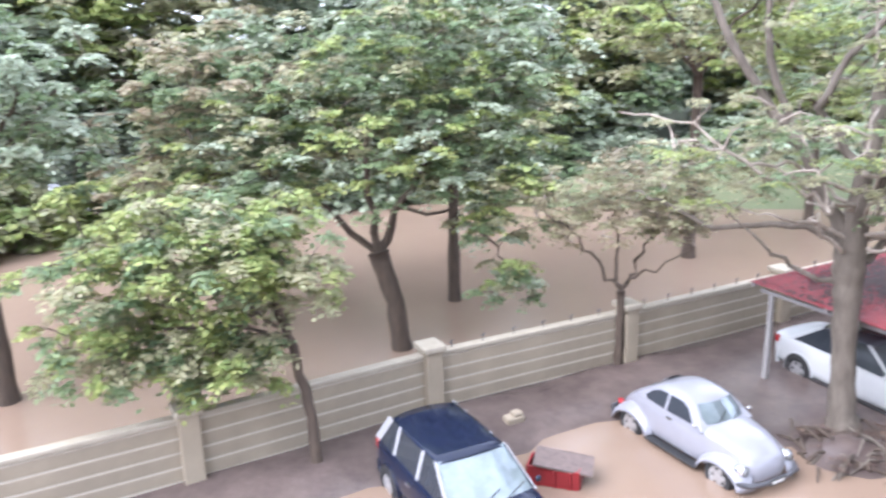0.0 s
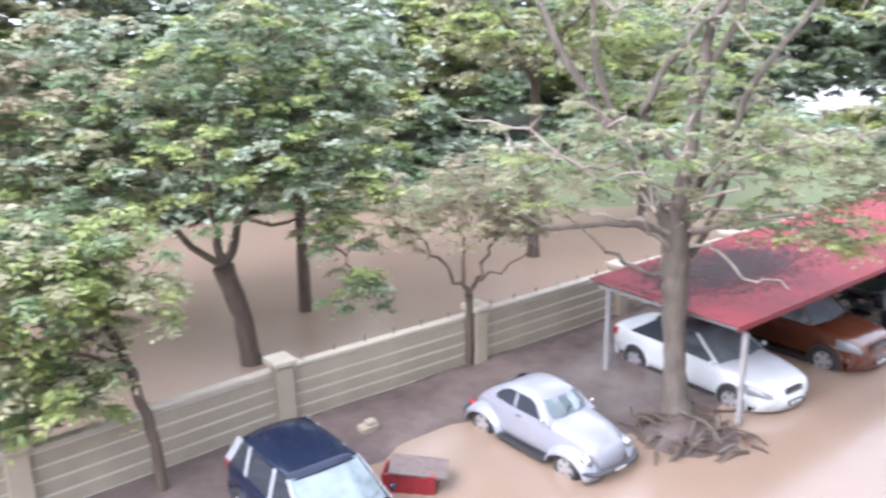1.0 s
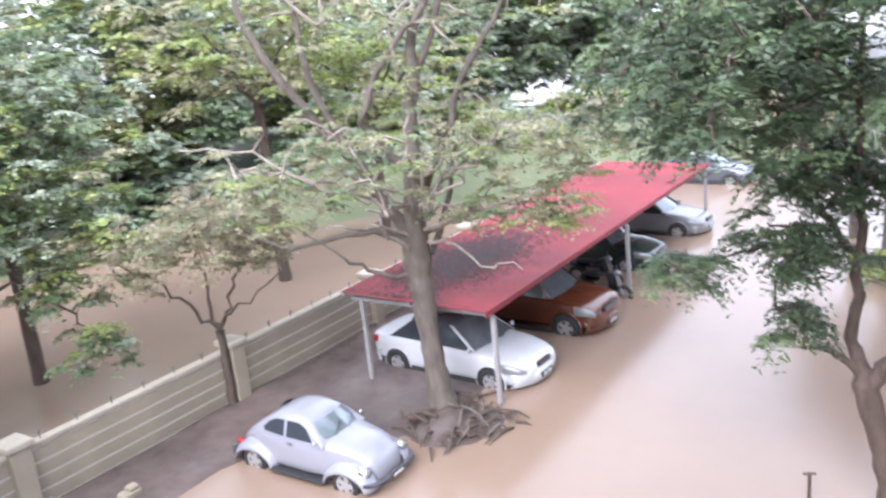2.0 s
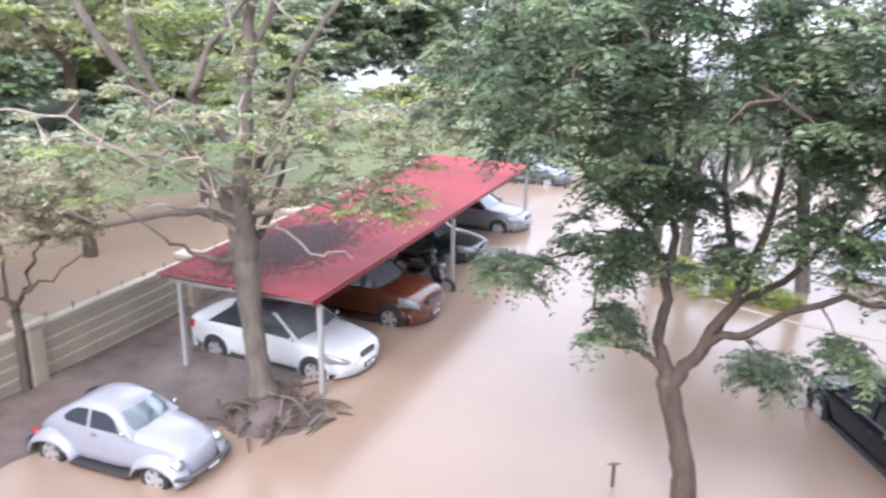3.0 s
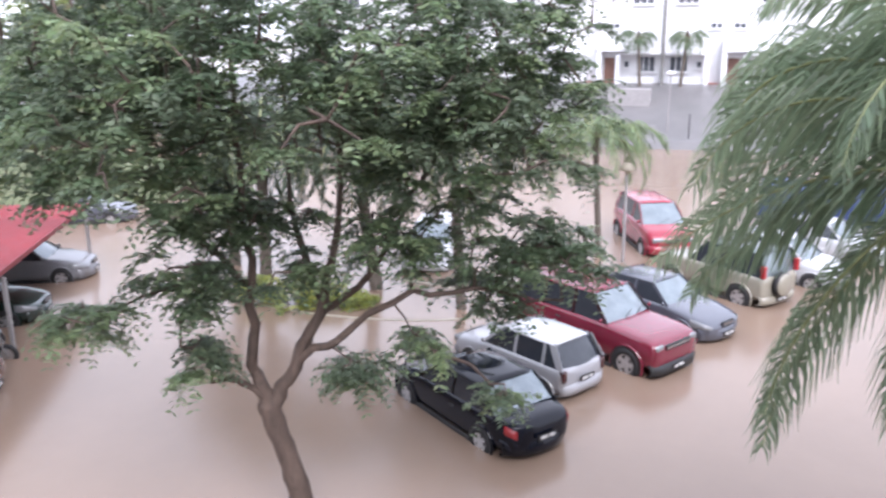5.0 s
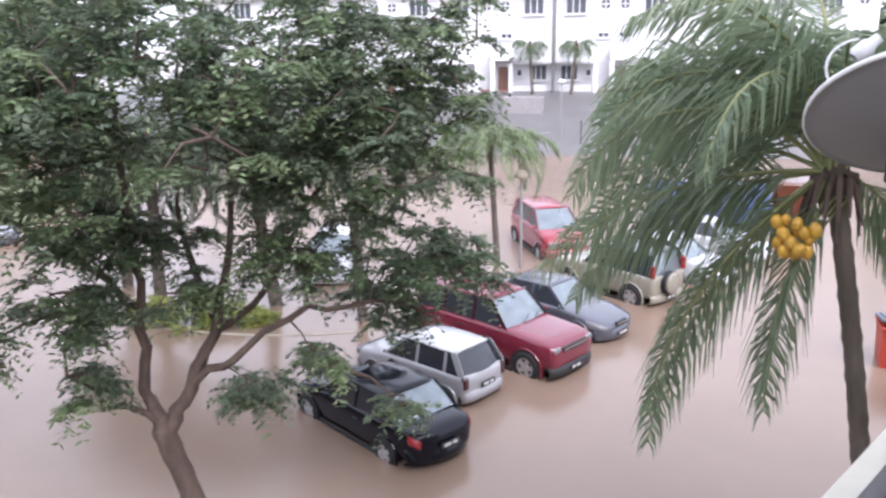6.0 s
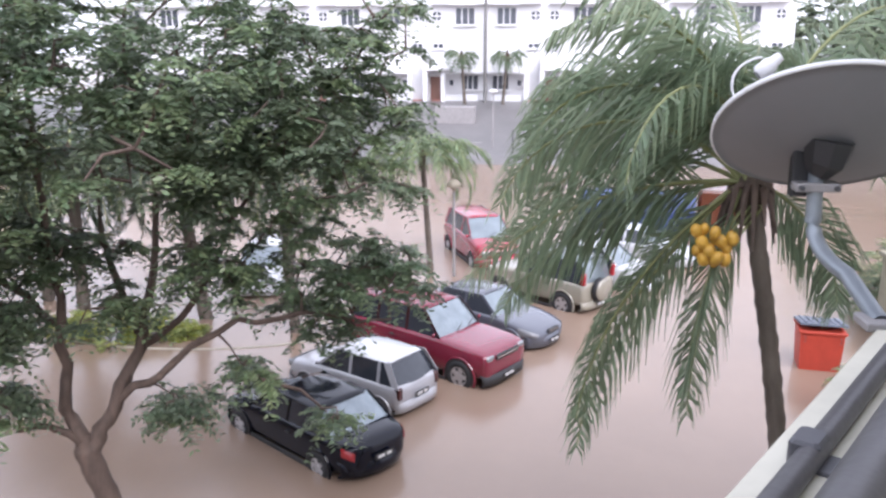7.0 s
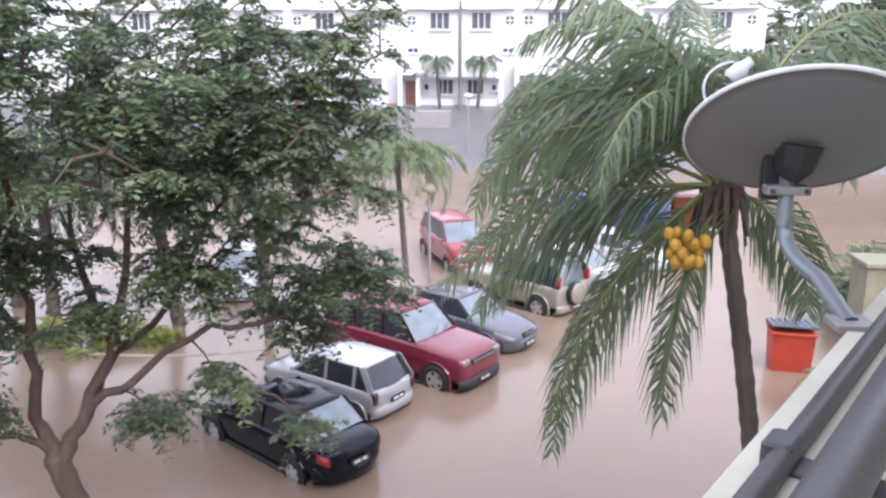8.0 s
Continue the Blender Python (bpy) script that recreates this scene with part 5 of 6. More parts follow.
d2r = radians
near_fr = [(d2r(92), 1.25, 3.3, 2.95, 1.2), (d2r(100), 0.85, 2.9, 2.0, 1.1), (d2r(97), 0.05, 2.9, 0.85, 1.2), (d2r(90), -0.12, 2.8, 0.9, 0.9), (d2r(99), -0.74, 3.3, 0.72, 1.4), (d2r(104), -0.62, 3.0, 0.8, 1.1), (d2r(106), -1.28, 2.5, 0.28, 1.4), (d2r(126), -1.1, 2.2, 0.4, 0.8), (d2r(80), 0.5, 2.8, 1.9, 0.9),
           (d2r(70), 1.3, 3.1, 2.4, 0.5), (d2r(55), 1.05, 3.2, 2.2, 0.4), (d2r(40), 0.85, 3.2, 2.0), (d2r(20), 1.2, 3.2, 1.6), (d2r(0), 1.3, 3.3, 1.4), (d2r(-20), 1.1, 3.2, 1.6), (d2r(140), 1.3, 2.9, 2.6, 0.4), (d2r(165), 1.42, 2.4, 1.7), (d2r(120), 1.45, 3.1, 1.9, 0.4),
           (d2r(78), 1.45, 3.3, 1.5), (d2r(-60), 1.4, 3.2, 1.7), (d2r(-85), 1.35, 3.3, 2.5, -0.9), (d2r(-70), 1.05, 3.2, 2.1, -0.4), (d2r(-82), -0.5, 1.7, 1.0, -1.0), (d2r(-45), 0.75, 3.2, 1.8), (d2r(-140), 1.35, 2.6, 2.0)]
palm((8.95, -3.22), (9.1, -2.24, 6.85), "coconut palm with arching wet fronds and a bunch of yellow coconuts", near_fr, 0.108, 0.088, 84, 0.8, nuts=16, lean_mid=(0.1, 0.25, 3.6), leaf=L_NEAR, hang=0.85)


def ring_fr(n, ln, seed, droop=1.9, lo=0.1):
    rng = np.random.default_rng(seed)
    return [(2 * math.pi * k / n + rng.uniform(-0.2, 0.2), rng.uniform(lo, 1.1), ln * rng.uniform(0.85, 1.1), droop * rng.uniform(0.8, 1.2)) for k in range(n)]


palm((29.2, 3.6), (29.2, 3.9, 4.3), "young coconut palm beside a lamp post in the flood", ring_fr(20, 2.9, 5, 2.1, -0.1), 0.12, 0.09, 36, 0.85, seed=5, leaf=L_MID)
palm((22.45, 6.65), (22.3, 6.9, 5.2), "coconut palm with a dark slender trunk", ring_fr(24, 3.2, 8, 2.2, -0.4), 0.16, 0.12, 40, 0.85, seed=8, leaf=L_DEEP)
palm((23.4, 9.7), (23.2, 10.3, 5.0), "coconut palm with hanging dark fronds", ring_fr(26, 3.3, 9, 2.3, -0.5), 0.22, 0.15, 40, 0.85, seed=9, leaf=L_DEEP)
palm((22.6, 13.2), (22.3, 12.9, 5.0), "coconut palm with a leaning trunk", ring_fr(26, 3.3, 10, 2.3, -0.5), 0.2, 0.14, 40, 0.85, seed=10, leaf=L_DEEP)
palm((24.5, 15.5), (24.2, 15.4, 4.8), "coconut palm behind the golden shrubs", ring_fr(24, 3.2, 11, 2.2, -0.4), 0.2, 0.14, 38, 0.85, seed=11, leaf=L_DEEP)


# ---- golden shrubs on the traffic island ----
def shrub(x, y, r, h, mats, label, n=70, fr=None):
    e = thing("shrub", Matrix.Translation((x, y, 0)), label, "shrub", "shrubs")
    g = Geo()
    t = ellipsoid_tips((0, 0, h * 0.5), (r, r, h * 0.55), n, 0.5, -0.6)
    for p in t[::4]:
        g.tube([(0, 0, -0.1), (p[0] * 0.5, p[1] * 0.5, p[2] * 0.5), tuple(p)], [0.02, 0.012, 0.006], 4)
    part("stem_cluster", g, M_BARK, e)
    for k, mt in enumerate(mats):
        c = new("foliage", quads_mesh("foliage", leaflets(t[k::len(mats)], **(fr or dict(fronds=8, length=0.2, pairs=3, ll=0.11, lw=0.05, droop=0.4))), mt))
        c.parent = e


for x, y, r, h in ((21.3, 12.6, 0.8, 0.9), (21.4, 11.5, 0.85, 0.95), (21.6, 10.5, 0.8, 0.85), (21.8, 9.7, 0.55, 0.6)):
    shrub(x, y, r, h, [L_BUSH, L_LIME], "golden green clipped shrub on the flooded island")
for x, y, r, h in ((24.8, -10.2, 1.0, 1.8), (26.0, -10.8, 1.1, 2.2), (27.5, -11.8, 1.2, 2.3), (25.4, -12.2, 1.0, 2.0)):
    shrub(x, y, r, h, [L_MID, L_PALE, L_DARK], "leafy bush with pale blossom by the gate pillar", 110)
shrub(18.6, -7.6, 0.75, 1.5, [L_LIME, L_MID], "light green bush below the balcony", 120)

# island kerb
g = Geo()
pts = []
for k in range(33):
    a = 2 * math.pi * k / 32
    pts.append((22.6 + 1.9 * math.cos(a) * 1.0, 10.2 + 4.6 * math.sin(a), 0.06))
for a, b in zip(pts, pts[1:]):
    m = Vector(b) - Vector(a)
    ang = math.degrees(math.atan2(m.y, m.x))
    g.box(0.004, -0.07, -0.25, m.length - 0.004, 0.07, 0.185, 0.015, pose(a[0], a[1], 0, 0, 0, ang))
tagged(part("kerb", g, M_CAP), "pale concrete kerb round the planted island", "kerb", kind="structure")

# roots and cut branches round the rain tree
B = (8.1, 14.1)
e = thing("branch_pile", Matrix.Translation((8.0, 13.1, 0)), "heap of cut branches, roots and dead leaves at the tree's foot", "branch pile")
g = Geo()
rows = []
for i in range(15):
    row = []
    for j in range(15):
        u, v = (i - 7) / 7, (j - 7) / 7
        r = math.sqrt(u * u + v * v)
        row.append((u * 1.25, v * 1.1, 0.42 * max(0, 1 - r ** 1.6) + 0.05 * noise.noise((u * 4, v * 4, 2)) - 0.12 + 0.15))
    rows.append(row)
g.grid(rows)
fix_normals(part("mound", g, M_MUD, e, "", True))
for k in range(44):
    a = RNG.uniform(0, 6.28)
    x, y = RNG.uniform(-1.0, 1.0), RNG.uniform(-0.9, 0.9)
    l = RNG.uniform(0.3, 0.95)
    z = 0.12 + 0.35 * max(0, 1 - math.hypot(x, y)) + RNG.uniform(0, 0.12)
    part("branch", Geo().tube([(x, y, z), (x + math.cos(a) * l * 0.5, y + math.sin(a) * l * 0.5, z + RNG.uniform(0, 0.14)), (x + math.cos(a) * l, y + math.sin(a) * l, z - RNG.uniform(0, 0.15))], [0.035, 0.028, 0.012], 5), M_BARK if k % 3 else M_BARKG, e)
tp = np.stack([RNG.uniform(-0.9, 0.9, 60), RNG.uniform(-0.8, 0.8, 60), RNG.uniform(0.2, 0.45, 60)], 1)
c = new("litter", quads_mesh("litter", leaflets(tp, 5, 0.16, 3, 0.09, 0.035, 0.5), M_ROT))
c.parent = e

# low iron post in the water by the big tree
e = thing("iron_post", Matrix.Translation((11.05, 7.2, 0)), "rusty iron post with a short crossbar in the flood", "post")
part("upright", Geo().tube([(0, 0, -0.2), (0, 0, 0.62)], 0.03, 8), M_BARK, e)
part("crossbar", Geo().tube([(-0.08, 0.06, 0.6), (0.08, -0.06, 0.6)], 0.02, 6), M_BARK, e)

# red cart and stone beside the navy car
M_REDP = mat("red_plastic", (0.24, 0.02, 0.024), rough=0.45, vary=0.2)
M_GRIME = mat("grimy_board", (0.16, 0.12, 0.11), rough=0.7, vary=0.4, scale=8)
e = thing("red_crate", pose(2.35, 12.55, 0.2, 0, 0, -20), "tipped red plastic crate with a dirty brown board on it", "crate")
g = Geo()
g.box(-0.5, -0.25, -0.1, 0.45, -0.21, 0.33, 0.01).box(-0.5, 0.21, -0.1, 0.45, 0.25, 0.33, 0.01).box(-0.5, -0.21, -0.1, -0.46, 0.21, 0.33, 0.01).box(0.41, -0.21, -0.1, 0.45, 0.21, 0.33, 0.01).box(-0.46, -0.21, -0.1, 0.41, 0.21, -0.06)
part("tub", g, M_REDP, e)
part("board", Geo().box(-0.42, -0.3, 0, 0.62, 0.3, 0.05, 0.01, pose(0.02, 0.02, 0.34, 4, 7, 6)), M_GRIME, e)
for x in (-0.3, 0.0, 0.28):
    part("rib", Geo().box(x - 0.025, -0.275, -0.1, x + 0.025, -0.25, 0.3, 0.005), M_REDP, e)
e = thing("broken_block", pose(1.8, 14.6, 0.27, 0, 0, 25), "broken pale concrete block lying on the mud", "block")
part("block", Geo().box(-0.2, -0.13, -0.08, 0.2, 0.13, 0.14, 0.03).box(-0.05, -0.1, 0.13, 0.17, 0.1, 0.22, 0.03), M_PANEL, e)

# ---- street lamp ----
e = thing("street_lamp", Matrix.Translation((28.6, 2.72, -0.17)), "slim grey lamp post with a pale dome head", "street lamp")
part("post", Geo().tube([(0, 0, -0.3), (0, 0, 3.45)], [0.06, 0.045], 10), M_STEEL, e)
part("shade", Geo().lathe([(0.001, 3.82), (0.15, 3.78), (0.24, 3.66), (0.25, 3.56), (0.07, 3.5), (0.05, 3.4)], None, 18), M_CAP, e, "weathered pale dome", True)
for x, y, hh in ((57.5, 3.0, 4.0), (56.6, 1.6, 1.6)):
    e = thing("street_lamp" if hh > 2 else "bollard", Matrix.Translation((x, y, 0)), "thin pale lamp post by the far road" if hh > 2 else "dark iron bollard by the far road", "street lamp" if hh > 2 else "bollard")
    part("post", Geo().tube([(0, 0, 0.2), (0, 0, hh + 0.8)], 0.045, 8), M_STEEL if hh > 2 else M_DSTEEL, e)
    if hh > 2:
        part("head", Geo().lathe([(0.001, 5.1), (0.25, 5.0), (0.3, 4.9), (0.08, 4.75)], None, 12), M_WHITE, e)

# ---- bin ----
M_BIN = mat("faded_red_bin", (0.46, 0.055, 0.03), rough=0.5, vary=0.2, scale=3, stain=0.2)
M_LID = mat("grey_bin_lid", (0.12, 0.14, 0.18), rough=0.5, vary=0.3)
e = thing("wheeled_bin", pose(21.45, -7.38, 0, 0, 0, -98) @ Matrix.Diagonal((0.93, 0.95, 1.22, 1)), "large faded red wheeled bin with a grey ribbed lid", "bin")
g = Geo()
g.add([(-0.5, -0.42, 0.02), (0.5, -0.42, 0.02), (0.5, 0.42, 0.02), (-0.5, 0.42, 0.02), (-0.56, -0.5, 1.0), (0.56, -0.5, 1.0), (0.56, 0.5, 1.0), (-0.56, 0.5, 1.0)], [(3, 2, 1, 0), (4, 5, 6, 7), (0, 1, 5, 4), (1, 2, 6, 5), (2, 3, 7, 6), (3, 0, 4, 7)])
part("tub", g, M_BIN, e)
part("rim", Geo().box(-0.6, -0.54, 0.95, 0.6, 0.54, 1.01, 0.015), M_BIN, e)
lid = part("lid", Geo().box(-0.6, -0.56, 0, 0.6, 0.56, 0.05, 0.015, pose(0, 0, 1.07, -7, 0, 0)), M_LID, e)
for x in (-0.45, -0.27, -0.09, 0.09, 0.27, 0.45):
    part("lid_rib", Geo().box(x - 0.035, -0.5, 0.045, x + 0.035, 0.5, 0.075, 0.01, pose(0, 0, 1.07, -7, 0, 0)), M_LID, lid)
for x in (-0.45, 0.45):
    part("handle", Geo().tube([(x, -0.56, 0.9), (x, -0.62, 0.88), (x, -0.62, 0.8), (x, -0.54, 0.78)], 0.015, 6), M_DSTEEL, e)

# ---- blue tarpaulin lorry ----
M_TARP = mat("blue_tarpaulin", (0.035, 0.06, 0.16), rough=0.55, vary=0.3, scale=2, bump=0.3, bscale=5)
e = thing("lorry", pose(36.2, -4.6, 0, 0, 0, -97), "lorry with dark blue tarpaulin and orange cab behind the palm", "lorry")
part("load_bed", Geo().box(-2.6, -1.1, 0.5, 2.2, 1.1, 1.5, 0.04), M_TARP, e)
rows = []
for i in range(11):
    x = -2.6 + 0.48 * i
    rows.append([(x, -1.12, 1.2), (x, -1.1, 1.75), (x, -0.6, 1.95 + 0.03 * (i % 2)), (x, 0, 2.02 - 0.04 * (i % 2)), (x, 0.6, 1.95), (x, 1.1, 1.75), (x, 1.12, 1.2)])
part("tarpaulin", Geo().grid(rows), M_TARP, e, "", True)
part("cab", Geo().box(2.3, -1.0, 0.5, 3.9, 1.0, 2.3, 0.12), P_ORANGE, e)
part("windscreen", Geo().box(3.88, -0.85, 1.4, 3.93, 0.85, 2.1, 0.01), M_GLASSC, e)
for x in (-1.6, 3.0):
    for s in (1, -1):
        wheel(e, x, s * 0.95, 0.42, s)

# ---- white terrace of houses ----
M_ROOFT = mat("grey_roof_edge", (0.35, 0.34, 0.35), rough=0.8, vary=0.2)
M_PLINTH = mat("grey_plinth", (0.22, 0.215, 0.21), rough=0.85, vary=0.3, scale=1.5)
M_DOOR = mat("brown_door", (0.24, 0.13, 0.10), rough=0.6, vary=0.3, stretch=(1, 1, 0.2))
M_BRICK = mat("red_porch_wall", (0.38, 0.17, 0.14), rough=0.85, vary=0.25)
M_HWIN = mat("house_window_glass", (0.10, 0.11, 0.13), rough=0.1, vary=0.3)


def window(e, y, z, w=1.6, h=1.35, panes=3):
    t = 0.07
    pw = (w - 2 * t) / panes
    rim = [(y - w / 2, z), (y + w / 2, z), (y + w / 2, z + h), (y - w / 2, z + h)]
    hole = [(y - w / 2 + t, z + t), (y + w / 2 - t, z + t), (y + w / 2 - t, z + h - t), (y - w / 2 + t, z + h - t)]
    rows = [[(x, *p) for p in loop] for x, loop in ((0.03, rim), (-0.06, rim), (-0.06, hole), (0.03, hole))]
    wn = fix_normals(part("window", Geo().grid(rows, True), M_WHITE, e))
    for k in range(1, panes):
        part("mullion", Geo().box(-0.05, y - w / 2 + t + k * pw - 0.04, z + t, 0.03, y - w / 2 + t + k * pw + 0.04, z + h - t), M_WHITE, wn)
    for k in range(panes):
        y0 = y - w / 2 + t + k * pw + 0.03
        part("pane", Geo().box(-0.02, y0, z + t, 0.0, y0 + pw - 0.06, z + h - t), M_HWIN, wn)
    part("sill", Geo().box(-0.16, y - w / 2 - 0.1, z - 0.09, 0.02, y + w / 2 + 0.1, z - 0.01), M_WHITE, wn)


def house(y0):
    """A mirrored pair of houses whose party wall stands at y0."""
    e = thing("terrace_house", Matrix.Translation((67.0, y0, 0)), "white three-storey terrace house with small dark windows", "house", "white terrace")
    part("wall", Geo().box(0.05, -4.25, 0.5, 9.0, 4.25, 11.0), M_WHITE, e)
    part("plinth", Geo().box(-0.9, -3.0, 0.5, 0.06, 3.0, 3.15), M_PLINTH, e)
    part("roof", Geo().box(-0.5, -4.3, 11.0, 9.4, 4.3, 11.18, 0.03), M_WHITE, e)
    part("parapet", Geo().box(-0.1, -0.12, 3.2, 0.048, 0.12, 10.98), M_WHITE, e)
    for s in (1, -1):
        window(e, s * 1.63, 9.45, 1.62, 1.35)
        window(e, s * 1.2, 4.45, 1.4, 1.2)
        window(e, s * 3.75, 7.65, 0.95, 0.45, 2)
        window(e, s * 2.7, 4.75, 0.5, 0.55, 1)
        part("window_hood", Geo().box(-0.5, s * 1.63 - 1.05, 10.95, 0.05, s * 1.63 + 1.05, 11.02), M_WHITE, e)
        part("balcony_wall", Geo().box(-0.95, min(s * 0.5, s * 3.2), 3.15, -0.8, max(s * 0.5, s * 3.2), 4.1, 0.02), M_WHITE, e)
        part("balcony_slab", Geo().box(-1.0, min(s * 0.1, s * 3.3), 5.75, 0.04, max(s * 0.1, s * 3.3), 5.95, 0.02), M_WHITE, e)
        g = Geo().lathe([(0.36, -0.02), (0.36, 0.06), (0.46, 0.06), (0.46, -0.02)], pose(0.05, s * 3.85, 10.15, 0, -90, 0), 20)
        rw = part("round_window", g, M_WHITE, e)
        part("pane", Geo().lathe([(0.001, 0.01), (0.37, 0.01)], pose(0.04, s * 3.85, 10.15, 0, -90, 0), 20), M_HWIN, rw)
        part("glazing_bar", Geo().box(-0.01, s * 3.85 - 0.05, 9.78, 0.035, s * 3.85 + 0.05, 10.52).box(-0.012, s * 3.85 - 0.37, 10.1, 0.033, s * 3.85 + 0.37, 10.2), M_WHITE, rw)
        part("porch_column", Geo().box(-1.3, s * 3.25 - 0.16, 0.5, -0.98, s * 3.25 + 0.16, 5.75, 0.02), M_WHITE, e)
        part("porch_wall", Geo().box(-1.0, min(s * 3.42, s * 4.2), 0.5, 0.0, max(s * 3.42, s * 4.2), 3.7), M_BRICK, e)
    for y in (-4.9 + 0.35,):
        part("door_pier", Geo().box(-1.25, y - 0.1, 0.5, 0.05, y + 0.25, 7.0, 0.02), M_WHITE, e)
    d = part("door", Geo().box(-0.02, -5.55, 3.4, 0.12, -4.75, 5.5, 0.02), M_DOOR, e)
    # White block added from base to roof to close the dark gap between houses.
    part("gap_infill", Geo().box(0.03, -4.95, 0.5, 4.0, -4.25, 10.97), M_WHITE, e)
    part("canopy", Geo().box(-1.3, -6.5, 6.0, 0.05, -4.3, 6.25, 0.03), M_WHITE, e)
    return e


for k in range(-2, 4):
    house(4.18 + k * 9.15 if k else 4.18)
# low wall and drum by the far road
e = thing("utility_box", Matrix.Translation((61.5, 6.0, 2.75)), "pale grey utility box at the roadside", "utility box")
part("case", Geo().box(-0.5, -1.5, -1.2, 0.5, 1.5, 0.85, 0.04), M_STEEL, e)
e = thing("round_planter", Matrix.Translation((60.0, 4.8, 1.0)), "low dark round planter in the road", "planter")
part("rim", Geo().lathe([(2.0, -0.6), (2.05, 0.35), (1.85, 0.4), (1.8, 0.2), (0.01, 0.25)], None, 24), M_PLINTH, e, "", True)
for y in (5.4, 3.0):
    palm((65.2, y), (65.2 - 0.1, y + (0.5 if y > 4 else -0.6), 7.0), "fan palm in front of the white terrace", ring_fr(16, 1.5, int(y * 10), 1.8, -0.3), 0.16, 0.11, 16, 0.9, seed=int(y * 7))
e = thing("mast", Matrix.Translation((65.6, 4.1, 0)), "tall thin dark flag mast before the terrace", "mast")
part("pole", Geo().tube([(0, 0, 1.5), (0, 0, 11.6)], [0.16, 0.12], 8), M_PLINTH, e)

# gate pillar beyond the bush
M_KHAKI = mat("khaki_render", (0.27, 0.255, 0.18), rough=0.85, vary=0.2, stain=0.2)
e = thing("gate_pillar", Matrix.Translation((22.6, -9.6, 0)), "square khaki gate pillar with a flat cap", "pillar")
part("shaft", Geo().box(-0.5, -1.4, -0.2, 0.5, 0.25, 2.7, 0.02), M_KHAKI, e)
part("cap", Geo().box(-0.6, -1.5, 2.7, 0.6, 0.33, 2.82, 0.02), M_KHAKI, e)

# ---- the balcony that the camera stands on ----
BD = Vector((0.84, -0.543, 0)).normalized()
BANG = math.degrees(math.atan2(BD.y, BD.x))
BM = pose(2.53, -0.655, 0, 0, 0, BANG)
M_CREAM = mat("cream_ledge", (0.58, 0.56, 0.47), rough=0.8, vary=0.15, scale=5, stain=0.2)
M_PIPE = mat("grey_painted_pipe", (0.07, 0.066, 0.07), rough=0.45, vary=0.3, scale=6, bump=0.1, bscale=30)
e = thing("parapet", BM, "cream concrete balcony parapet with a white outer edge", "parapet", kind="structure")
part("wall", Geo().box(-2.5, -0.42, 5.9, 14, 0.05, 7.3, 0.012), M_CREAM, e)
e = thing("balcony_rail", BM, "thick grey steel pipe rail with flat brackets on the parapet", "rail")
part("outer_pipe", Geo().tube([(-2.5 + 0.5 * k, -0.062, 7.334) for k in range(34)], 0.032, 14), M_PIPE, e, "", True)
part("inner_pipe", Geo().tube([(-2.5 + 0.5 * k, -0.25, 7.5) for k in range(34)], 0.056, 14), M_PIPE, e, "", True)
for x in (-2.2, 0.22, 2.8):
    part("bracket", Geo().box(x - 0.05, -0.3, 7.3, x + 0.05, -0.075, 7.312, 0.003).box(x - 0.05, -0.256, 7.3, x + 0.05, -0.244, 7.5).box(x - 0.05, -0.085, 7.3, x + 0.05, -0.012, 7.372, 0.01), M_DSTEEL, e)
e = thing("own_building", BM, "plain rendered wall of the block behind the balcony", "building", kind="structure")
part("wall", Geo().box(-2.5, -2.1, -0.3, 14, -1.9, 12), M_CREAM, e)
part("floor_slab", Geo().box(-2.5, -1.9, 6.7, 14, -0.42, 6.9), M_CREAM, e)
part("lower_wall", Geo().box(-2.5, -0.7, -0.3, 14, -0.45, 6.7), M_CREAM, e)


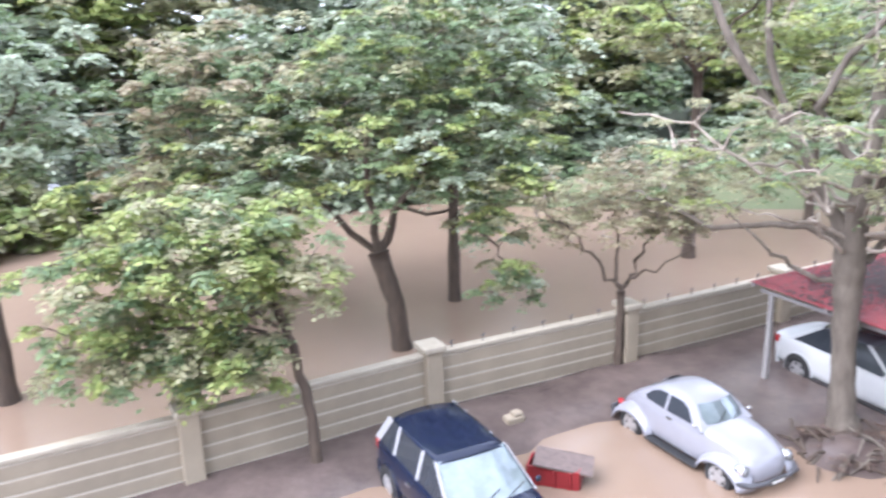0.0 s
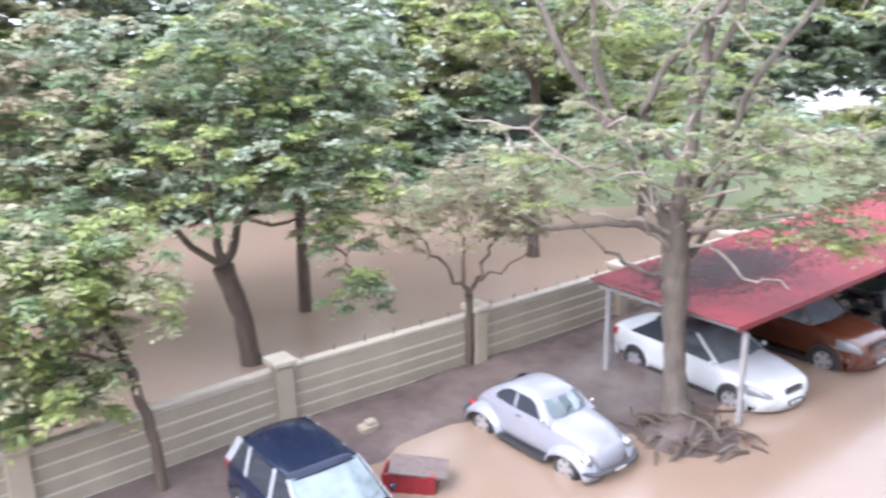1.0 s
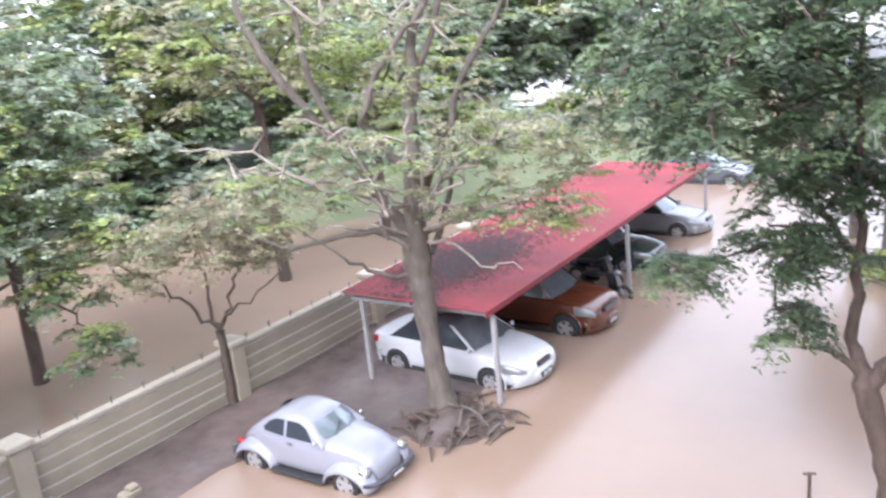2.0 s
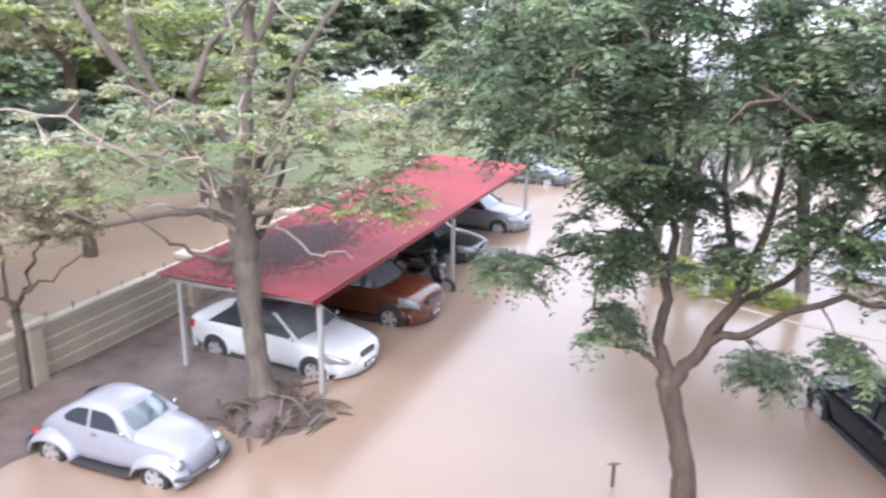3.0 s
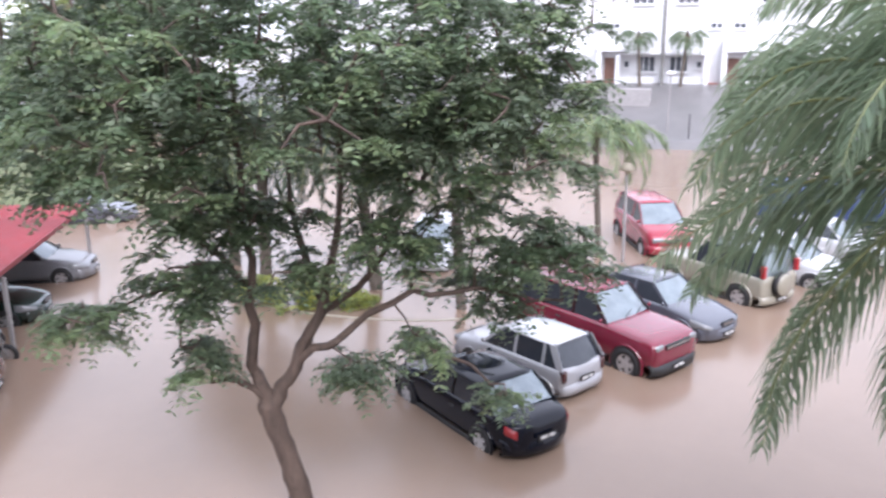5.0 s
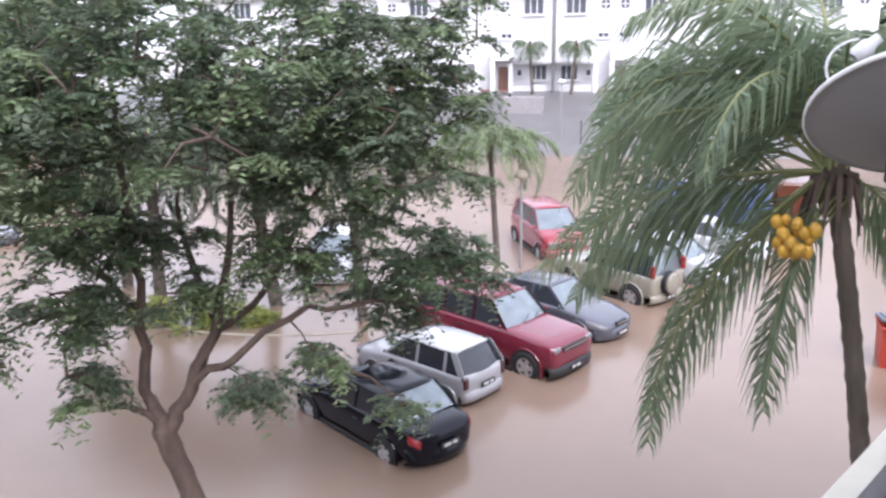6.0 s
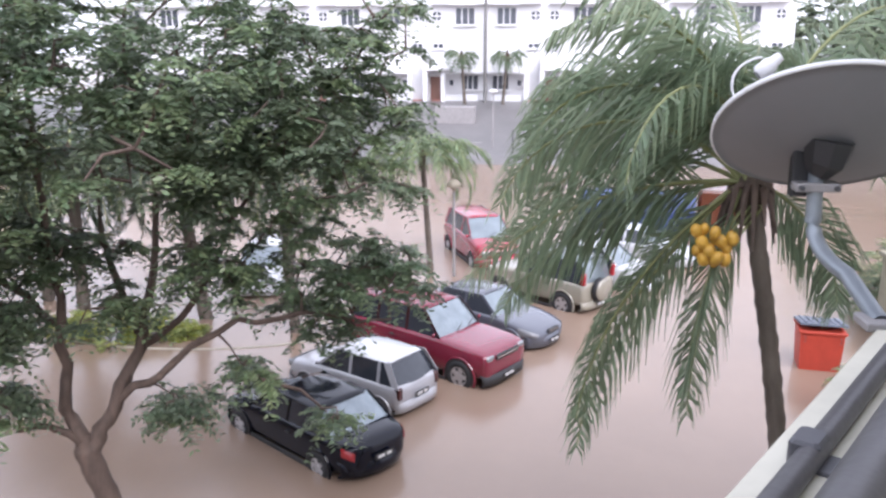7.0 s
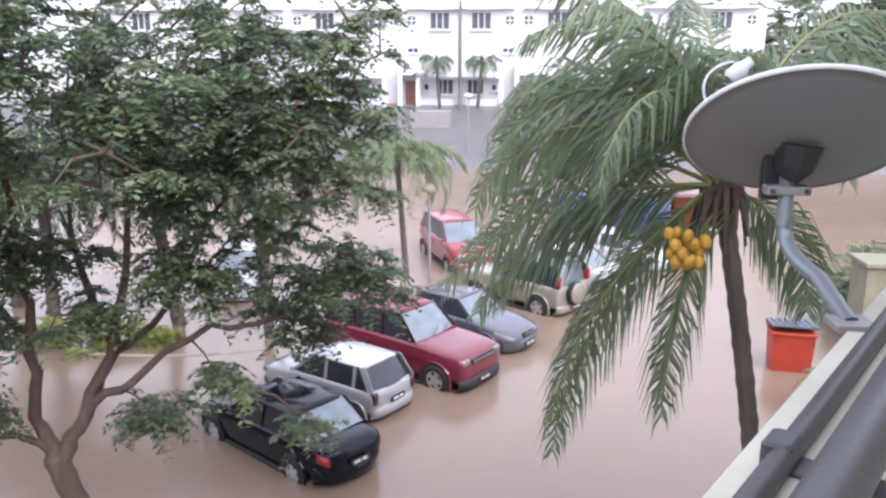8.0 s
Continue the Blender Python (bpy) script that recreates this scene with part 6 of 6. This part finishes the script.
def dish():
    c = Vector((4.39, -1.35, 7.92))
    e = thing("satellite_dish", Matrix.Translation((4.0, -1.5, 7.3)), "grey satellite dish on a bent pipe arm fixed to the parapet", "satellite dish")
    o = Vector((4.0, -1.5, 7.3))
    away = (c - Vector((0.834, -0.16, 8.282))).normalized()
    right = away.cross(Vector((0, 0, 1))).normalized()
    up = right.cross(away)
    n = (away * math.cos(radians(58)) + (up * math.cos(radians(9)) - right * math.sin(radians(9))) * math.sin(radians(58))).normalized()
    m = Matrix.Translation(c - o) @ n.to_track_quat("Z", "Y").to_matrix().to_4x4()
    R, dep = 0.455, 0.08
    prof = [(R * k / 12 + 0.001, dep * (k / 12) ** 2 - dep) for k in range(13)]
    g = Geo().lathe(prof + [(R + 0.012, 0.004), (R + 0.006, -0.012)] + [(r_, z_ - 0.006) for r_, z_ in prof[::-1]], m, 56)
    part("reflector", g, mat("grey_dish_paint", (0.20, 0.20, 0.208), rough=0.5, vary=0.12, scale=3), e, "", True)
    part("rim", Geo().lathe([(R + 0.004, -0.012), (R + 0.014, -0.006), (R + 0.012, 0.008), (R - 0.004, 0.008)], m, 56), mat("pale_dish_rim", (0.75, 0.75, 0.74), rough=0.5), e, "", True)
    cl = Vector((4.36, -1.31, 7.69)) - o
    back = m @ Vector((0, 0, -dep))
    g = Geo()
    g.tube([back + Vector((0, 0, 0.03)), back.lerp(cl, 0.4), cl + Vector((0, 0, 0.05))], [0.10, 0.085, 0.05], 8)
    part("back_bracket", g, M_DARK, e)
    part("tilt_bracket", Geo().box(-0.03, -0.10, -0.13, 0.03, -0.03, 0.12, 0.006, Matrix.Translation(cl + Vector((0.05, 0.12, 0.08)))), M_DARK, e)
    foot = Vector((3.75, -1.385, 7.305)) - o
    knee = cl + Vector((-0.02, 0.0, -0.12))
    bend = cl + Vector((-0.01, 0, -0.27))
    far_end = knee.lerp(foot, 0.55) + Vector((0, 0, -0.02))
    arm = [cl + Vector((0, 0, 0.06)), cl] + [knee * (1 - t) ** 2 + bend * 2 * t * (1 - t) + far_end * t * t for t in [k / 10 for k in range(11)]] + [foot]
    part("arm", Geo().tube(arm, 0.032, 12), mat("galvanised_pipe", (0.28, 0.31, 0.34), rough=0.4, metal=0.3, vary=0.15), e, "", True)
    part("clamp", Geo().box(-0.05, -0.09, -0.018, 0.05, 0.09, 0.018, 0.006, Matrix.Translation(cl)), M_STEEL, e)
    for y in (-0.07, 0.07):
        part("bolt", Geo().tube([cl + Vector((-0.07, y, 0)), cl + Vector((0.06, y, 0))], 0.011, 6), M_DSTEEL, e)
    lnb = Vector((4.61, -1.14, 8.18)) - o
    part("receiver_arm", Geo().tube([m @ Vector((-R * 0.9, 0, 0)), lnb - Vector((0, 0, 0.05))], 0.012, 6), M_STEEL, e)
    part("receiver", Geo().lathe([(0.001, 0.06), (0.022, 0.056), (0.026, 0.02), (0.036, 0.005), (0.038, -0.05), (0.022, -0.065)], Matrix.Translation(lnb + Vector((-0.1, 0.02, 0.0))) @ pose(0, 0, 0, 48, 12, 0), 14), M_WHITE, e, "white receiver head", True)
    cb = [lnb + Vector((0, 0.03, 0.03)), lnb + Vector((-0.05, 0.14, 0.02)), lnb + Vector((-0.07, 0.19, -0.06)), lnb + Vector((-0.1, 0.15, -0.14))]
    cb = [cb[0] * (1 - t) ** 3 + cb[1] * 3 * t * (1 - t) ** 2 + cb[2] * 3 * t * t * (1 - t) + cb[3] * t ** 3 for t in [k / 12 for k in range(13)]]
    part("cable", Geo().tube(cb, 0.006, 6), M_WHITE, e, "", True)
    part("foot_plate", Geo().box(-0.07, -0.07, -0.03, 0.07, 0.07, 0.0, 0.004, Matrix.Translation(foot + Vector((0, 0, 0.015)))), M_STEEL, e)


dish()
